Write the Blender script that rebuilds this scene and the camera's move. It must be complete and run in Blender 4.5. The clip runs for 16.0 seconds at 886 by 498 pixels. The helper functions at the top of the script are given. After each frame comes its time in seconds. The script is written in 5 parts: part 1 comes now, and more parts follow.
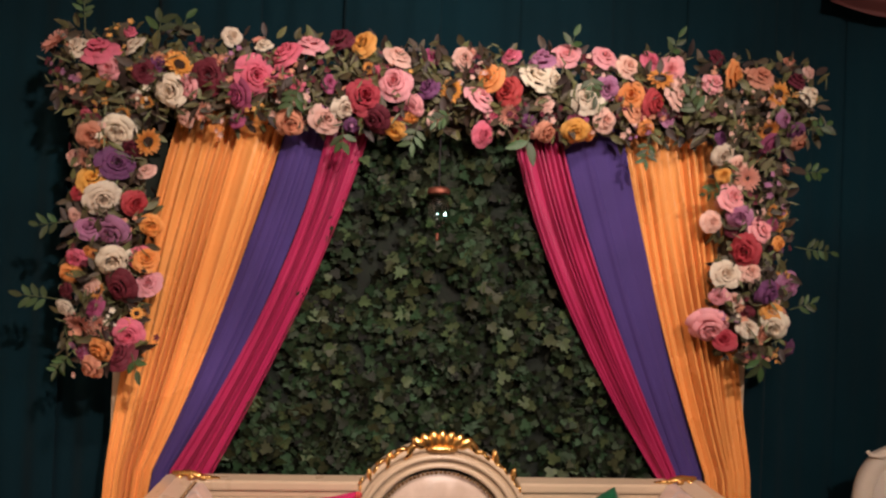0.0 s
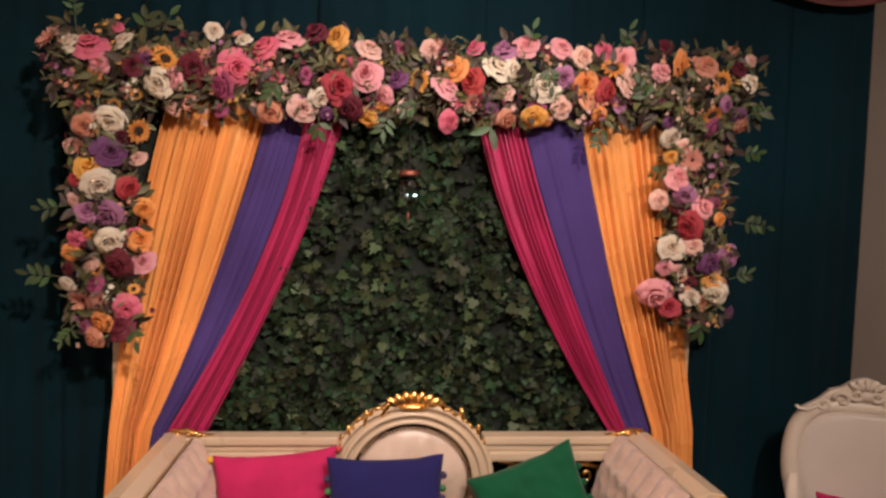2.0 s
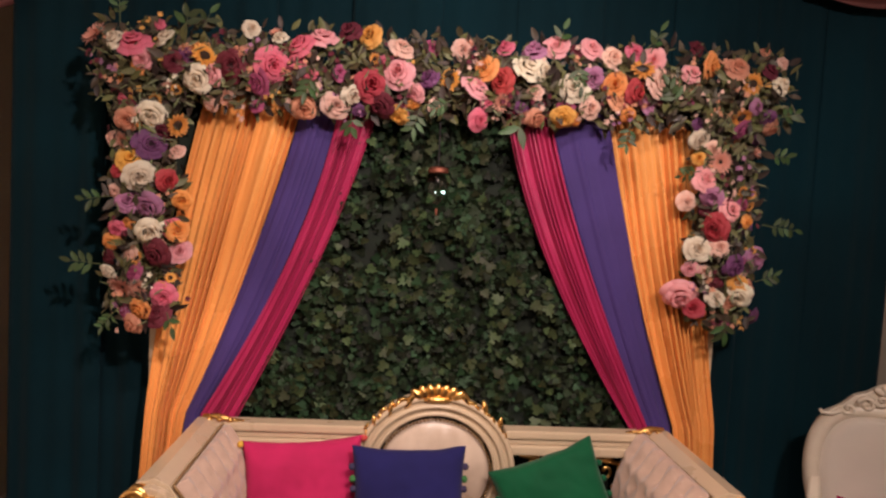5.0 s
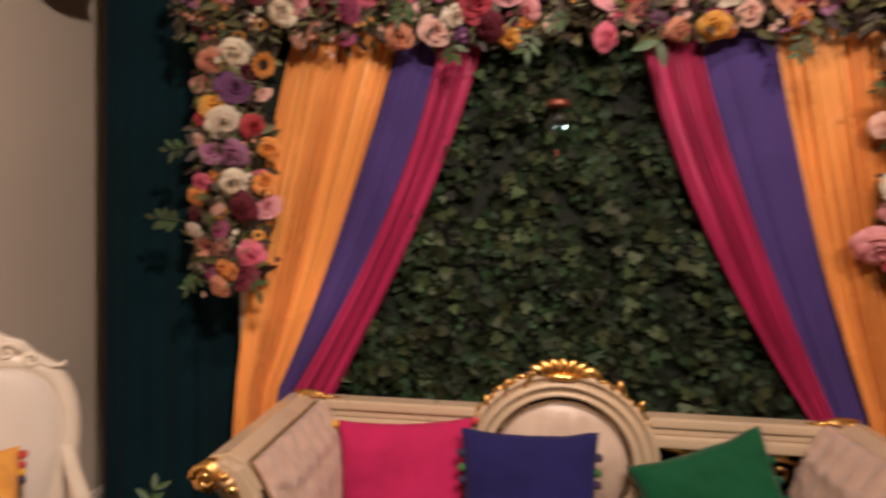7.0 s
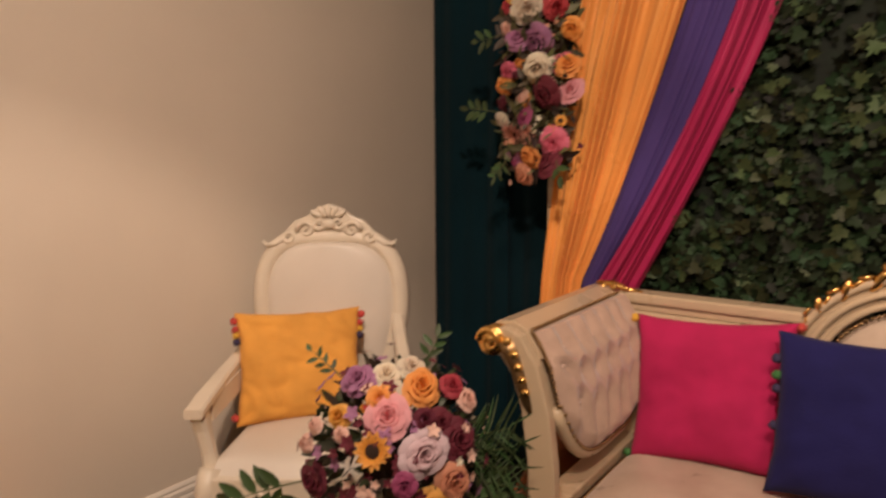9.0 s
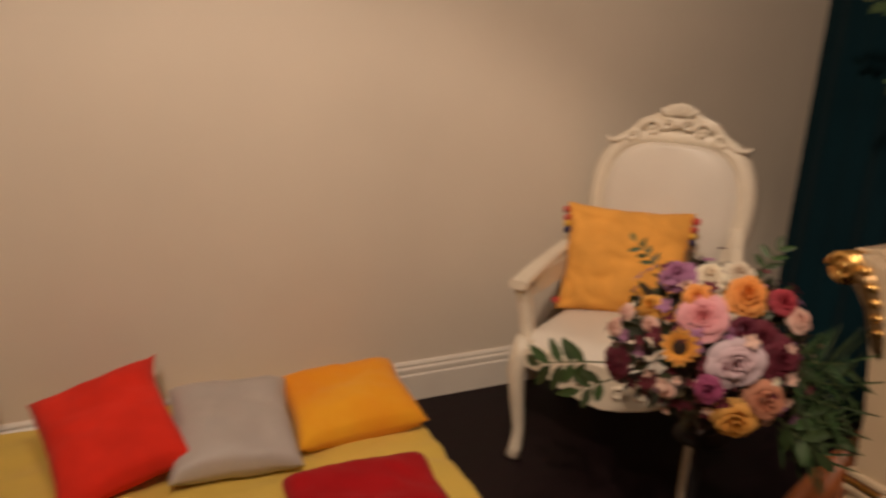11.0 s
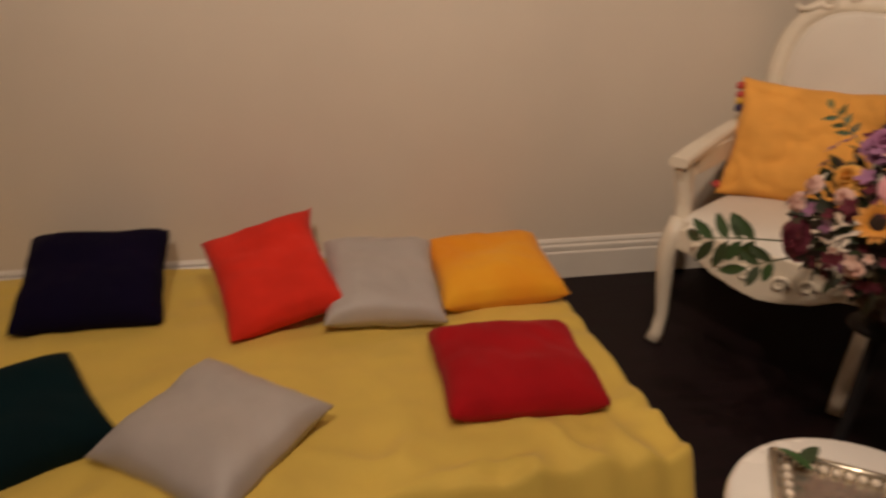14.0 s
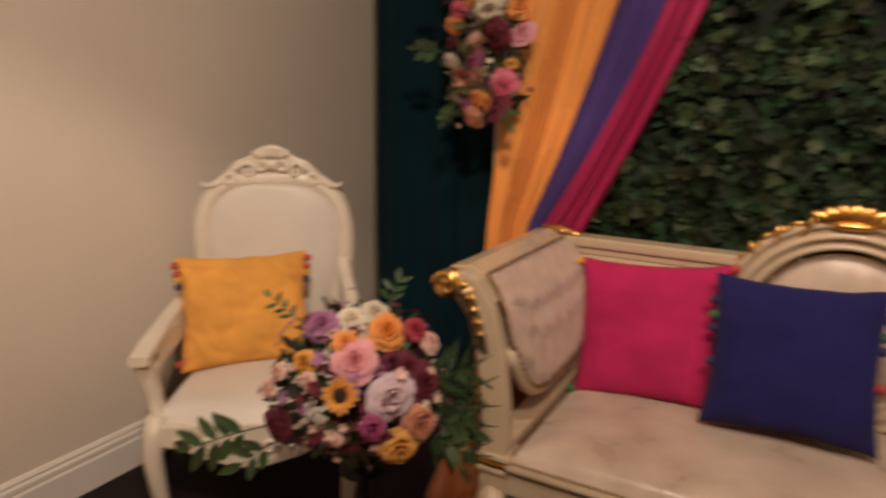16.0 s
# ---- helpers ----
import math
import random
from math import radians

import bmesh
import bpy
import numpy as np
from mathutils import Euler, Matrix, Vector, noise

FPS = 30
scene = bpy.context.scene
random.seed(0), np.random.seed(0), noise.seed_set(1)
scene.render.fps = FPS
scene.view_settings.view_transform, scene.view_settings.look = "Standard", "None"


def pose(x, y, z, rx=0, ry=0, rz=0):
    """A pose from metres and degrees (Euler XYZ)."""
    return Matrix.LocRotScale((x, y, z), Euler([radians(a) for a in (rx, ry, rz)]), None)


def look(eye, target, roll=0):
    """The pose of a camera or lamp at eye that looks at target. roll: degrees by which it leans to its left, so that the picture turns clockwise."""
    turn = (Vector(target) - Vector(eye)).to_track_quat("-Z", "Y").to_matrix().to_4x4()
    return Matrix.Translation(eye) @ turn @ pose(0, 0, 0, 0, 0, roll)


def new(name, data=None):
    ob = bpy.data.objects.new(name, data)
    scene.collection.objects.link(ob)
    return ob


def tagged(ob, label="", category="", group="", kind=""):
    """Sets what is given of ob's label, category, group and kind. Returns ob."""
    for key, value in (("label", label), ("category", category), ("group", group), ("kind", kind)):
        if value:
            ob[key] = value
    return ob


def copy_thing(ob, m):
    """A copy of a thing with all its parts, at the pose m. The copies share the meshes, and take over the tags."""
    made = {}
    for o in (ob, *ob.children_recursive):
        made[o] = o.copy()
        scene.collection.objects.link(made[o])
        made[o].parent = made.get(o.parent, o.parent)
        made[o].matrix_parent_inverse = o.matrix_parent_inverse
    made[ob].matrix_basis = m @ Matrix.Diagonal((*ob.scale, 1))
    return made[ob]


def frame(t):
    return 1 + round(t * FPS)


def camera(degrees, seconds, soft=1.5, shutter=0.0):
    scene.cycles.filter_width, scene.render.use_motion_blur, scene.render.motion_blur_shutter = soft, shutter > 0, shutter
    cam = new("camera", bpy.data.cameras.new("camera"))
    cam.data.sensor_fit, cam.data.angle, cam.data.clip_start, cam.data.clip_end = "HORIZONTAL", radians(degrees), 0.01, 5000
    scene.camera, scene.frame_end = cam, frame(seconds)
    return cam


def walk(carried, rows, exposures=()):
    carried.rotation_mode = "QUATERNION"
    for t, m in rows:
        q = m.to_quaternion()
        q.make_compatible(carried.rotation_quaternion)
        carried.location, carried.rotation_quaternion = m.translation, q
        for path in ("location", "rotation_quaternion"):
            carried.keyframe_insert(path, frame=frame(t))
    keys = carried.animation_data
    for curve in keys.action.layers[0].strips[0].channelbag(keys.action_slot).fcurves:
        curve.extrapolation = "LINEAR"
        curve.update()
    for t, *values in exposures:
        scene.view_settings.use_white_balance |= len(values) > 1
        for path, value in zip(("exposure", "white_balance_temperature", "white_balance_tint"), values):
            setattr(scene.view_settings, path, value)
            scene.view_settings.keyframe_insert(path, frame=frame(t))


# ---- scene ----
cam = camera(66.2, 16.0, soft=2.4, shutter=0.6)
PATH = [
    (0, (-0.209, -2.432, 1.693), (-0.03, -0.44, 1.715), 2.3),
    (0.5, (-0.2, -2.479, 1.707), (-0.046, -0.485, 1.72), 1.9),
    (1, (-0.235, -2.534, 1.695), (-0.071, -0.541, 1.713), 2.1),
    (1.5, (-0.223, -2.604, 1.737), (0.031, -0.62, 1.715), 2.4),
    (2, (-0.157, -2.663, 1.773), (0.056, -0.677, 1.671), 1.9),
    (2.5, (-0.165, -2.698, 1.78), (-0.024, -0.709, 1.632), 1.9),
    (3, (-0.212, -2.723, 1.774), (-0.049, -0.734, 1.646), 2.4),
    (3.5, (-0.216, -2.732, 1.803), (-0.018, -0.747, 1.662), 2.7),
    (4, (-0.173, -2.746, 1.828), (-0.003, -0.759, 1.682), 3.2),
    (4.2, (-0.151, -2.76, 1.849), (-0.011, -0.771, 1.691), 3.3),
    (6.3, (-0.197, -2.444, 1.598), (-0.058, -0.449, 1.539), 2.6),
    (6.5, (-0.159, -2.389, 1.579), (-0.054, -0.393, 1.515), 1.8),
    (7, (-0.131, -2.312, 1.554), (-0.351, -0.327, 1.447), 1.4),
    (7.5, (-0.1, -2.239, 1.527), (-0.69, -0.331, 1.417), 1.0),
    (8, (-0.056, -2.216, 1.46), (-0.886, -0.404, 1.293), 0.8),
    (8.2, (-0.038, -2.214, 1.436), (-0.937, -0.437, 1.25), 0.3),
    (10.3, (0.079, -2.105, 1.289), (-1.414, -0.854, 0.833), 1.6),
    (10.5, (0.072, -2.104, 1.285), (-1.463, -0.912, 0.812), 2.1),
    (11, (0.061, -2.169, 1.291), (-1.68, -1.347, 0.747), 2.5),
    (11.5, (0.064, -2.176, 1.273), (-1.787, -1.665, 0.714), 1.2),
    (12, (0.085, -2.183, 1.252), (-1.797, -1.791, 0.701), -0.4),
    (12.5, (0.099, -2.218, 1.213), (-1.79, -1.928, 0.622), -1.0),
    (13, (0.118, -2.253, 1.182), (-1.751, -2.09, 0.49), -0.4),
    (13.5, (0.091, -2.254, 1.169), (-1.733, -2.06, 0.373), 1.8),
    (14, (0.039, -2.233, 1.186), (-1.72, -1.779, 0.351), 2.7),
    (14.5, (-0.023, -2.169, 1.208), (-1.708, -1.375, 0.481), 1.7),
    (15, (-0.085, -2.172, 1.217), (-1.622, -1.041, 0.618), 2.6),
    (15.4, (-0.051, -2.195, 1.277), (-1.451, -0.879, 0.721), 1.6),
    (15.5, (-0.097, -2.162, 1.274), (-1.442, -0.769, 0.773), 1.6),
    (16, (-0.055, -2.223, 1.367), (-1.011, -0.525, 0.915), 1.0),
]
walk(cam, [(t, look(eye, target, roll)) for t, eye, target, roll in PATH],
     exposures=[(0, -0.12, 5900, 17), (4.2, -0.12, 5900, 17), (6.3, -0.24, 5950, 18), (7, -0.32, 6250, 18), (8.2, -0.42, 6600, 16), (10.3, -0.68, 6700, 12), (12, -0.9, 6600, 8), (14, -0.92, 6500, 9), (16, -0.64, 6350, 11)])

# ---- world, lamps and exposure ----
world = bpy.data.worlds.new("world")
scene.world = world
world.use_nodes = True
world.node_tree.nodes["Background"].inputs[0].default_value = (1.0, 0.72, 0.5, 1)
world.node_tree.nodes["Background"].inputs[1].default_value = 0.004

WARM = (1.0, 0.78, 0.61)


def spot_lamp(name, eye, target, watts, degrees, blend, radius, label):
    data = bpy.data.lights.new(name, "SPOT")
    data.energy, data.color, data.spot_size, data.spot_blend, data.shadow_soft_size = watts, WARM, radians(degrees), blend, radius
    ob = new(name, data)
    ob.matrix_world = look(eye, target)
    return tagged(ob, label, "lamp")




def fill_light(eye, target, watts, spread):
    data = bpy.data.lights.new("fill_light", "AREA")
    data.shape, data.size, data.energy, data.color, data.spread = "DISK", 0.12, watts, WARM, radians(spread)
    ob = tagged(new("fill_light", data), "unseen warm fill light added below the ceiling", "lamp", "ceiling lamps")
    ob.matrix_world = look(eye, target)


# unseen fills added to brighten the left wall and the backdrop's right side
fill_light((0.4, -2.7, 2.95), (-2.15, -0.5, 1.3), 53, 130)
fill_light((1.1, -2.5, 2.95), (1.2, 0.2, 1.7), 16, 92)
spot_lamp("recessed_spotlight", (0.12, -1.55, 2.96), (0.05, 0.15, 1.95), 78, 82, 0.9, 0.05, "warm recessed spotlight aimed at the floral backdrop")
# downlight whose round cone draws a scallop on the wall beside the armchair
spot_lamp("recessed_downlight", (-0.39, -1.83, 2.97), (-0.39, -1.829, 0), 135, 108, 0.24, 0.045, "warm recessed downlight in the ceiling")


# ---- helpers of this scene ----
rng = random.Random(7)


def finish(name, me, material, parent=None, label="", smooth=True):
    if material:
        me.materials.append(material)
    if smooth:
        me.shade_smooth()
    ob = new(name, me)
    ob.parent = parent
    if label:
        tagged(ob, label)
    return ob


def part(name, bm, material, parent=None, label="", smooth=False):
    me = bpy.data.meshes.new(name)
    bm.normal_update()
    bm.to_mesh(me)
    bm.free()
    return finish(name, me, material, parent, label, smooth)


def mesh_of(name, verts, faces, material, smooth=True):
    me = bpy.data.meshes.new(name)
    me.from_pydata(verts, [], faces)
    me.materials.append(material)
    if smooth:
        me.shade_smooth()
    return me


def placed(name, me, m, parent=None):
    ob = new(name, me)
    ob.parent = parent
    ob.matrix_basis = m
    return ob


def thing(name, m, label, category, group=""):
    ob = new(name)
    ob.matrix_basis = m
    ob.empty_display_size = 0.1
    return tagged(ob, label, category, group)


def box_bm(lo, hi, bevel=0.0, bm=None):
    own = bm or bmesh.new()
    lo, hi = Vector(lo), Vector(hi)
    made = bmesh.ops.create_cube(own, size=1, matrix=Matrix.Translation((lo + hi) / 2) @ Matrix.Diagonal((*(hi - lo), 1)))
    if bevel:
        edges = list({e for v in made["verts"] for e in v.link_edges})
        bmesh.ops.bevel(own, geom=edges, offset=bevel, segments=2, profile=0.6, affect="EDGES")
    return own


def tube(points, radii, seg=10, bm=None, squash=1.0, closed=False):
    """A round bar along points; radii one for each point."""
    own = bm or bmesh.new()
    pts = [Vector(p) for p in points]
    n = len(pts)
    rings = []
    side = None
    for i, p in enumerate(pts):
        a, b = (pts[(i - 1) % n], pts[(i + 1) % n]) if closed else (pts[max(i - 1, 0)], pts[min(i + 1, n - 1)])
        d = (b - a).normalized()
        if side is None:
            side = d.orthogonal().normalized()
        side = (side - d * side.dot(d)).normalized()
        up = d.cross(side)
        r = radii[i] if hasattr(radii, "__len__") else radii
        rings.append([own.verts.new(p + r * (math.cos(q) * side + squash * math.sin(q) * up)) for q in (2 * math.pi * k / seg for k in range(seg))])
    for i in range(n if closed else n - 1):
        a, b = rings[i], rings[(i + 1) % n]
        for k in range(seg):
            own.faces.new((a[k], a[(k + 1) % seg], b[(k + 1) % seg], b[k]))
    if not closed:
        own.faces.new(rings[0][::-1])
        own.faces.new(rings[-1])
    return own


def bar(points, sizes, axis):
    """A square-cut bar along points, running mainly along y or z; sizes (across x, across the other)."""
    own = bmesh.new()
    rings = []
    for (x, y, z), (w, h) in zip(points, sizes):
        c = 0.22 * min(w, h)
        ring = []
        for a, b in ((-w / 2 + c, -h / 2), (w / 2 - c, -h / 2), (w / 2, -h / 2 + c), (w / 2, h / 2 - c), (w / 2 - c, h / 2), (-w / 2 + c, h / 2), (-w / 2, h / 2 - c), (-w / 2, -h / 2 + c)):
            ring.append(own.verts.new((x + a, y, z + b) if axis == "y" else (x + a, y + b, z)))
        rings.append(ring)
    for a, b in zip(rings, rings[1:]):
        for k in range(8):
            own.faces.new((a[k], a[(k + 1) % 8], b[(k + 1) % 8], b[k]))
    own.faces.new(rings[0][::-1])
    own.faces.new(rings[-1])
    bmesh.ops.recalc_face_normals(own, faces=own.faces[:])
    return own


def lathe(profile, seg=24, centre=(0, 0), bm=None):
    own = bm or bmesh.new()
    rings = []
    for r, z in profile:
        rings.append([own.verts.new((centre[0] + r * math.cos(q), centre[1] + r * math.sin(q), z)) for q in (2 * math.pi * k / seg for k in range(seg))])
    for a, b in zip(rings, rings[1:]):
        for k in range(seg):
            own.faces.new((a[k], a[(k + 1) % seg], b[(k + 1) % seg], b[k]))
    own.faces.new(rings[0][::-1])
    own.faces.new(rings[-1])
    return own


def extrude(outline, y0, y1, bevel=0.0, bm=None):
    """A plate with the outline (x, z), from y0 to y1."""
    own = bm or bmesh.new()
    front = own.faces.new([own.verts.new((x, y0, z)) for x, z in outline])
    made = bmesh.ops.extrude_face_region(own, geom=[front])
    moved = [v for v in made["geom"] if isinstance(v, bmesh.types.BMVert)]
    bmesh.ops.translate(own, verts=moved, vec=(0, y1 - y0, 0))
    bmesh.ops.recalc_face_normals(own, faces=own.faces[:])
    if bevel:
        flat = [e for e in own.edges if abs(e.verts[0].co.y - e.verts[1].co.y) < 1e-6]
        bmesh.ops.bevel(own, geom=flat, offset=bevel, segments=2, profile=0.6, affect="EDGES")
    return own


def sheet(fn, nu, nv):
    """Vertices and faces of a grid: fn(u, v) gives a place."""
    verts = [tuple(fn(i / nu, j / nv)) for j in range(nv + 1) for i in range(nu + 1)]
    faces = [(j * (nu + 1) + i, j * (nu + 1) + i + 1, (j + 1) * (nu + 1) + i + 1, (j + 1) * (nu + 1) + i) for j in range(nv) for i in range(nu)]
    return verts, faces


def blob(bm, place, size, seg=8):
    bmesh.ops.create_uvsphere(bm, u_segments=seg, v_segments=max(4, seg // 2 + 1), radius=1, matrix=Matrix.Translation(place) @ Matrix.Diagonal((*size, 1)))
    return bm


def ease(a, b, t):
    t = min(max((t - a) / (b - a), 0), 1)
    return t * t * (3 - 2 * t)


def curve_x(z, levels):
    """x at height z, smoothly through three (z, x) levels, straight on below the lowest."""
    (z0, x0), (z1, x1), (z2, x2) = levels
    if z < z2:
        slope = (x2 - x1) / (z2 - z1)
        return x2 + slope * (z - z2) * 0.35
    return x0 * (z - z1) * (z - z2) / ((z0 - z1) * (z0 - z2)) + x1 * (z - z0) * (z - z2) / ((z1 - z0) * (z1 - z2)) + x2 * (z - z0) * (z - z1) / ((z2 - z0) * (z2 - z1))


# ---- materials ----
def mat(name, rgb, rough=0.6, metal=0.0, var=0.15, scale=6.0, bump=0.15, fine=120.0, pick="", spread=0.3, sheen=0.0, coat=0.0, second=None, rough_var=0.1, stretch=None, dist=0.004, spec=0.5):
    """Two scales of grain: slow stains in colour and roughness, fine relief. pick: vary by piece."""
    m = bpy.data.materials.new(name)
    m.use_nodes = True
    t = m.node_tree
    b = t.nodes["Principled BSDF"]
    n, link = t.nodes.new, t.links.new
    co = n("ShaderNodeTexCoord")
    src = co.outputs["Object"]
    if stretch:
        mp = n("ShaderNodeMapping")
        mp.inputs["Scale"].default_value = stretch
        link(src, mp.inputs["Vector"])
        src = mp.outputs[0]
    slow = n("ShaderNodeTexNoise")
    slow.inputs["Scale"].default_value, slow.inputs["Detail"].default_value = scale, 5
    link(src, slow.inputs["Vector"])
    mix = n("ShaderNodeMix")
    mix.data_type = "RGBA"
    other = second or tuple(min(1, c * (1 + var)) for c in rgb)
    base = rgb if second else tuple(c * (1 - var) for c in rgb)
    mix.inputs[6].default_value, mix.inputs[7].default_value = (*base, 1), (*other, 1)
    ramp = n("ShaderNodeMapRange")
    ramp.inputs[1].default_value, ramp.inputs[2].default_value = 0.3, 0.7
    link(slow.outputs[0], ramp.inputs[0])
    link(ramp.outputs[0], mix.inputs[0])
    colour = mix.outputs[2]
    if pick:
        info = n("ShaderNodeObjectInfo" if pick == "object" else "ShaderNodeNewGeometry")
        val = n("ShaderNodeMapRange")
        val.inputs[3].default_value, val.inputs[4].default_value = 1 - spread, 1 + spread
        link(info.outputs["Random" if pick == "object" else "Random Per Island"], val.inputs[0])
        hsv = n("ShaderNodeHueSaturation")
        link(val.outputs[0], hsv.inputs["Value"])
        hue = n("ShaderNodeMapRange")
        hue.inputs[3].default_value, hue.inputs[4].default_value = 0.5 - spread * 0.06, 0.5 + spread * 0.06
        link(info.outputs["Random" if pick == "object" else "Random Per Island"], hue.inputs[0])
        link(hue.outputs[0], hsv.inputs["Hue"])
        link(colour, hsv.inputs["Color"])
        colour = hsv.outputs[0]
    link(colour, b.inputs["Base Color"])
    rr = n("ShaderNodeMapRange")
    rr.inputs[3].default_value, rr.inputs[4].default_value = max(0.03, rough - rough_var), min(1, rough + rough_var)
    link(slow.outputs[0], rr.inputs[0])
    link(rr.outputs[0], b.inputs["Roughness"])
    b.inputs["Metallic"].default_value = metal
    b.inputs["Specular IOR Level"].default_value = spec
    b.inputs["Sheen Weight"].default_value = sheen
    b.inputs["Coat Weight"].default_value = coat
    if bump:
        grain = n("ShaderNodeTexNoise")
        grain.inputs["Scale"].default_value, grain.inputs["Detail"].default_value = fine, 3
        link(src, grain.inputs["Vector"])
        bm = n("ShaderNodeBump")
        bm.inputs["Strength"].default_value, bm.inputs["Distance"].default_value = bump, dist
        link(grain.outputs[0], bm.inputs["Height"])
        link(bm.outputs[0], b.inputs["Normal"])
    return m


WALL = mat("wall_paint", (0.72, 0.63, 0.52), 0.55, var=0.05, scale=1.3, bump=0.12, fine=55)
WALL_TRIM = mat("trim_paint", (0.74, 0.68, 0.60), 0.35, var=0.05, scale=5, bump=0.05)
CEILING = mat("ceiling_paint", (0.55, 0.51, 0.46), 0.8, var=0.04, scale=1)
FLOOR = mat("dark_floor", (0.010, 0.0042, 0.0055), 0.55, var=0.4, scale=3, bump=0.2, fine=14, stretch=(14, 1, 1), spec=0.22)
TEAL = mat("teal_cloth", (0.0022, 0.016, 0.023), 0.9, var=0.3, scale=1.2, bump=0.2, fine=300, sheen=0.03, spec=0.1)
ORANGE_CLOTH = mat("orange_satin", (0.76, 0.33, 0.085), 0.27, var=0.1, scale=3, bump=0.15, fine=260, sheen=0.06, rough_var=0.06)
PURPLE_CLOTH = mat("violet_cloth", (0.055, 0.034, 0.155), 0.75, var=0.15, scale=4, bump=0.2, fine=300, sheen=0.05, spec=0.2)
MAGENTA_CLOTH = mat("magenta_cloth", (0.36, 0.018, 0.085), 0.42, var=0.15, scale=4, bump=0.2, fine=300, sheen=0.02, spec=0.4)
RUST_CLOTH = mat("rust_cloth", (0.11, 0.030, 0.026), 0.7, var=0.3, scale=5)
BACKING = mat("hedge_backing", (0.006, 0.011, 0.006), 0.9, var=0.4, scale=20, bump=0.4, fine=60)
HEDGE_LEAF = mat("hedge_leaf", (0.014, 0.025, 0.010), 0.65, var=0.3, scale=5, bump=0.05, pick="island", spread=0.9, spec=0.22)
# paler copy for the front leaves: their lit look is put into the colour
HEDGE_LEAF_LIT = mat("hedge_leaf_lit", (0.042, 0.058, 0.022), 0.58, var=0.25, scale=2, bump=0.05, pick="object", spread=0.6, spec=0.3)
GREEN = mat("leaf_green", (0.032, 0.062, 0.016), 0.55, var=0.25, scale=15, bump=0.1, pick="object", spread=0.45)
OLIVE = mat("leaf_olive", (0.078, 0.074, 0.026), 0.55, var=0.3, scale=15, bump=0.1, pick="island", spread=0.6)
# the drapes' orange satin again, with the shade at the floor put into its colour
TAIL_CLOTH = mat("shaded_orange_satin", (0.30, 0.085, 0.02), 0.4, var=0.2, scale=6, bump=0.15, fine=260, sheen=0.15)
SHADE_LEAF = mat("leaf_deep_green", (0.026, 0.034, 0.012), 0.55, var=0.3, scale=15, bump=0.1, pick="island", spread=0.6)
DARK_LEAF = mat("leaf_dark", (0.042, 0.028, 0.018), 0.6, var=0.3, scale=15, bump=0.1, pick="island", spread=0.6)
CREAM = mat("cream_lacquer", (0.53, 0.41, 0.275), 0.30, var=0.06, scale=6, bump=0.06, fine=60, coat=0.25)
IVORY = mat("ivory_lacquer", (0.70, 0.62, 0.50), 0.38, var=0.07, scale=7, bump=0.08, fine=70, coat=0.15)
IVORY_PAD = mat("ivory_leatherette", (0.69, 0.63, 0.55), 0.42, var=0.04, scale=5, bump=0.15, fine=220)
GOLD = mat("gold_leaf", (0.82, 0.50, 0.16), 0.28, metal=1.0, var=0.2, scale=18, bump=0.25, fine=70)
BRONZE = mat("antique_brass", (0.30, 0.19, 0.09), 0.38, metal=1.0, var=0.25, scale=30, bump=0.1)
BROCADE = mat("pale_brocade", (0.42, 0.31, 0.23), 0.32, scale=7, second=(0.60, 0.47, 0.365), bump=0.25, fine=90, sheen=0.25, rough_var=0.18)
VELVET = mat("pale_velvet", (0.49, 0.345, 0.27), 0.22, var=0.12, scale=16, bump=0.2, fine=90, sheen=0.4, rough_var=0.15)
SUN_CENTRE = mat("flower_centre", (0.035, 0.016, 0.008), 0.9, var=0.4, scale=80, bump=0.8, fine=300)
STEM = mat("stem", (0.06, 0.08, 0.025), 0.6, var=0.3, scale=20)
BLACK_METAL = mat("black_metal", (0.010, 0.008, 0.010), 0.75, metal=0.0, var=0.3, scale=20, bump=0.1)
WHITE_TOP = mat("white_gloss", (0.78, 0.74, 0.68), 0.25, var=0.04, scale=8, bump=0.03, coat=0.3)
PEARL = mat("pearl", (0.72, 0.62, 0.5), 0.2, var=0.1, scale=30, bump=0.02, coat=0.6)
PLATE = mat("brown_plate", (0.16, 0.09, 0.045), 0.4, metal=0.5, var=0.2, scale=25)


def cushion_cloth(name, rgb, rough=0.85, sheen=0.06, fine=260):
    return mat(name, rgb, rough, var=0.12, scale=9, bump=0.4, fine=fine, sheen=sheen, spec=0.12)


PETAL = {
    "pink": (0.76, 0.33, 0.37), "hot_pink": (0.66, 0.11, 0.20), "red": (0.42, 0.02, 0.035), "burgundy": (0.13, 0.010, 0.028), "magenta": (0.33, 0.05, 0.16),
    "purple": (0.17, 0.05, 0.17), "lilac": (0.40, 0.16, 0.32), "white": (0.72, 0.66, 0.51), "blush": (0.74, 0.47, 0.38), "peach": (0.62, 0.26, 0.14),
    "orange": (0.78, 0.30, 0.035), "mustard": (0.75, 0.38, 0.03), "sunflower": (0.72, 0.33, 0.03), "small_sunflower": (0.75, 0.38, 0.05), "daisy": (0.66, 0.33, 0.25), "mauve": (0.66, 0.50, 0.55),
}


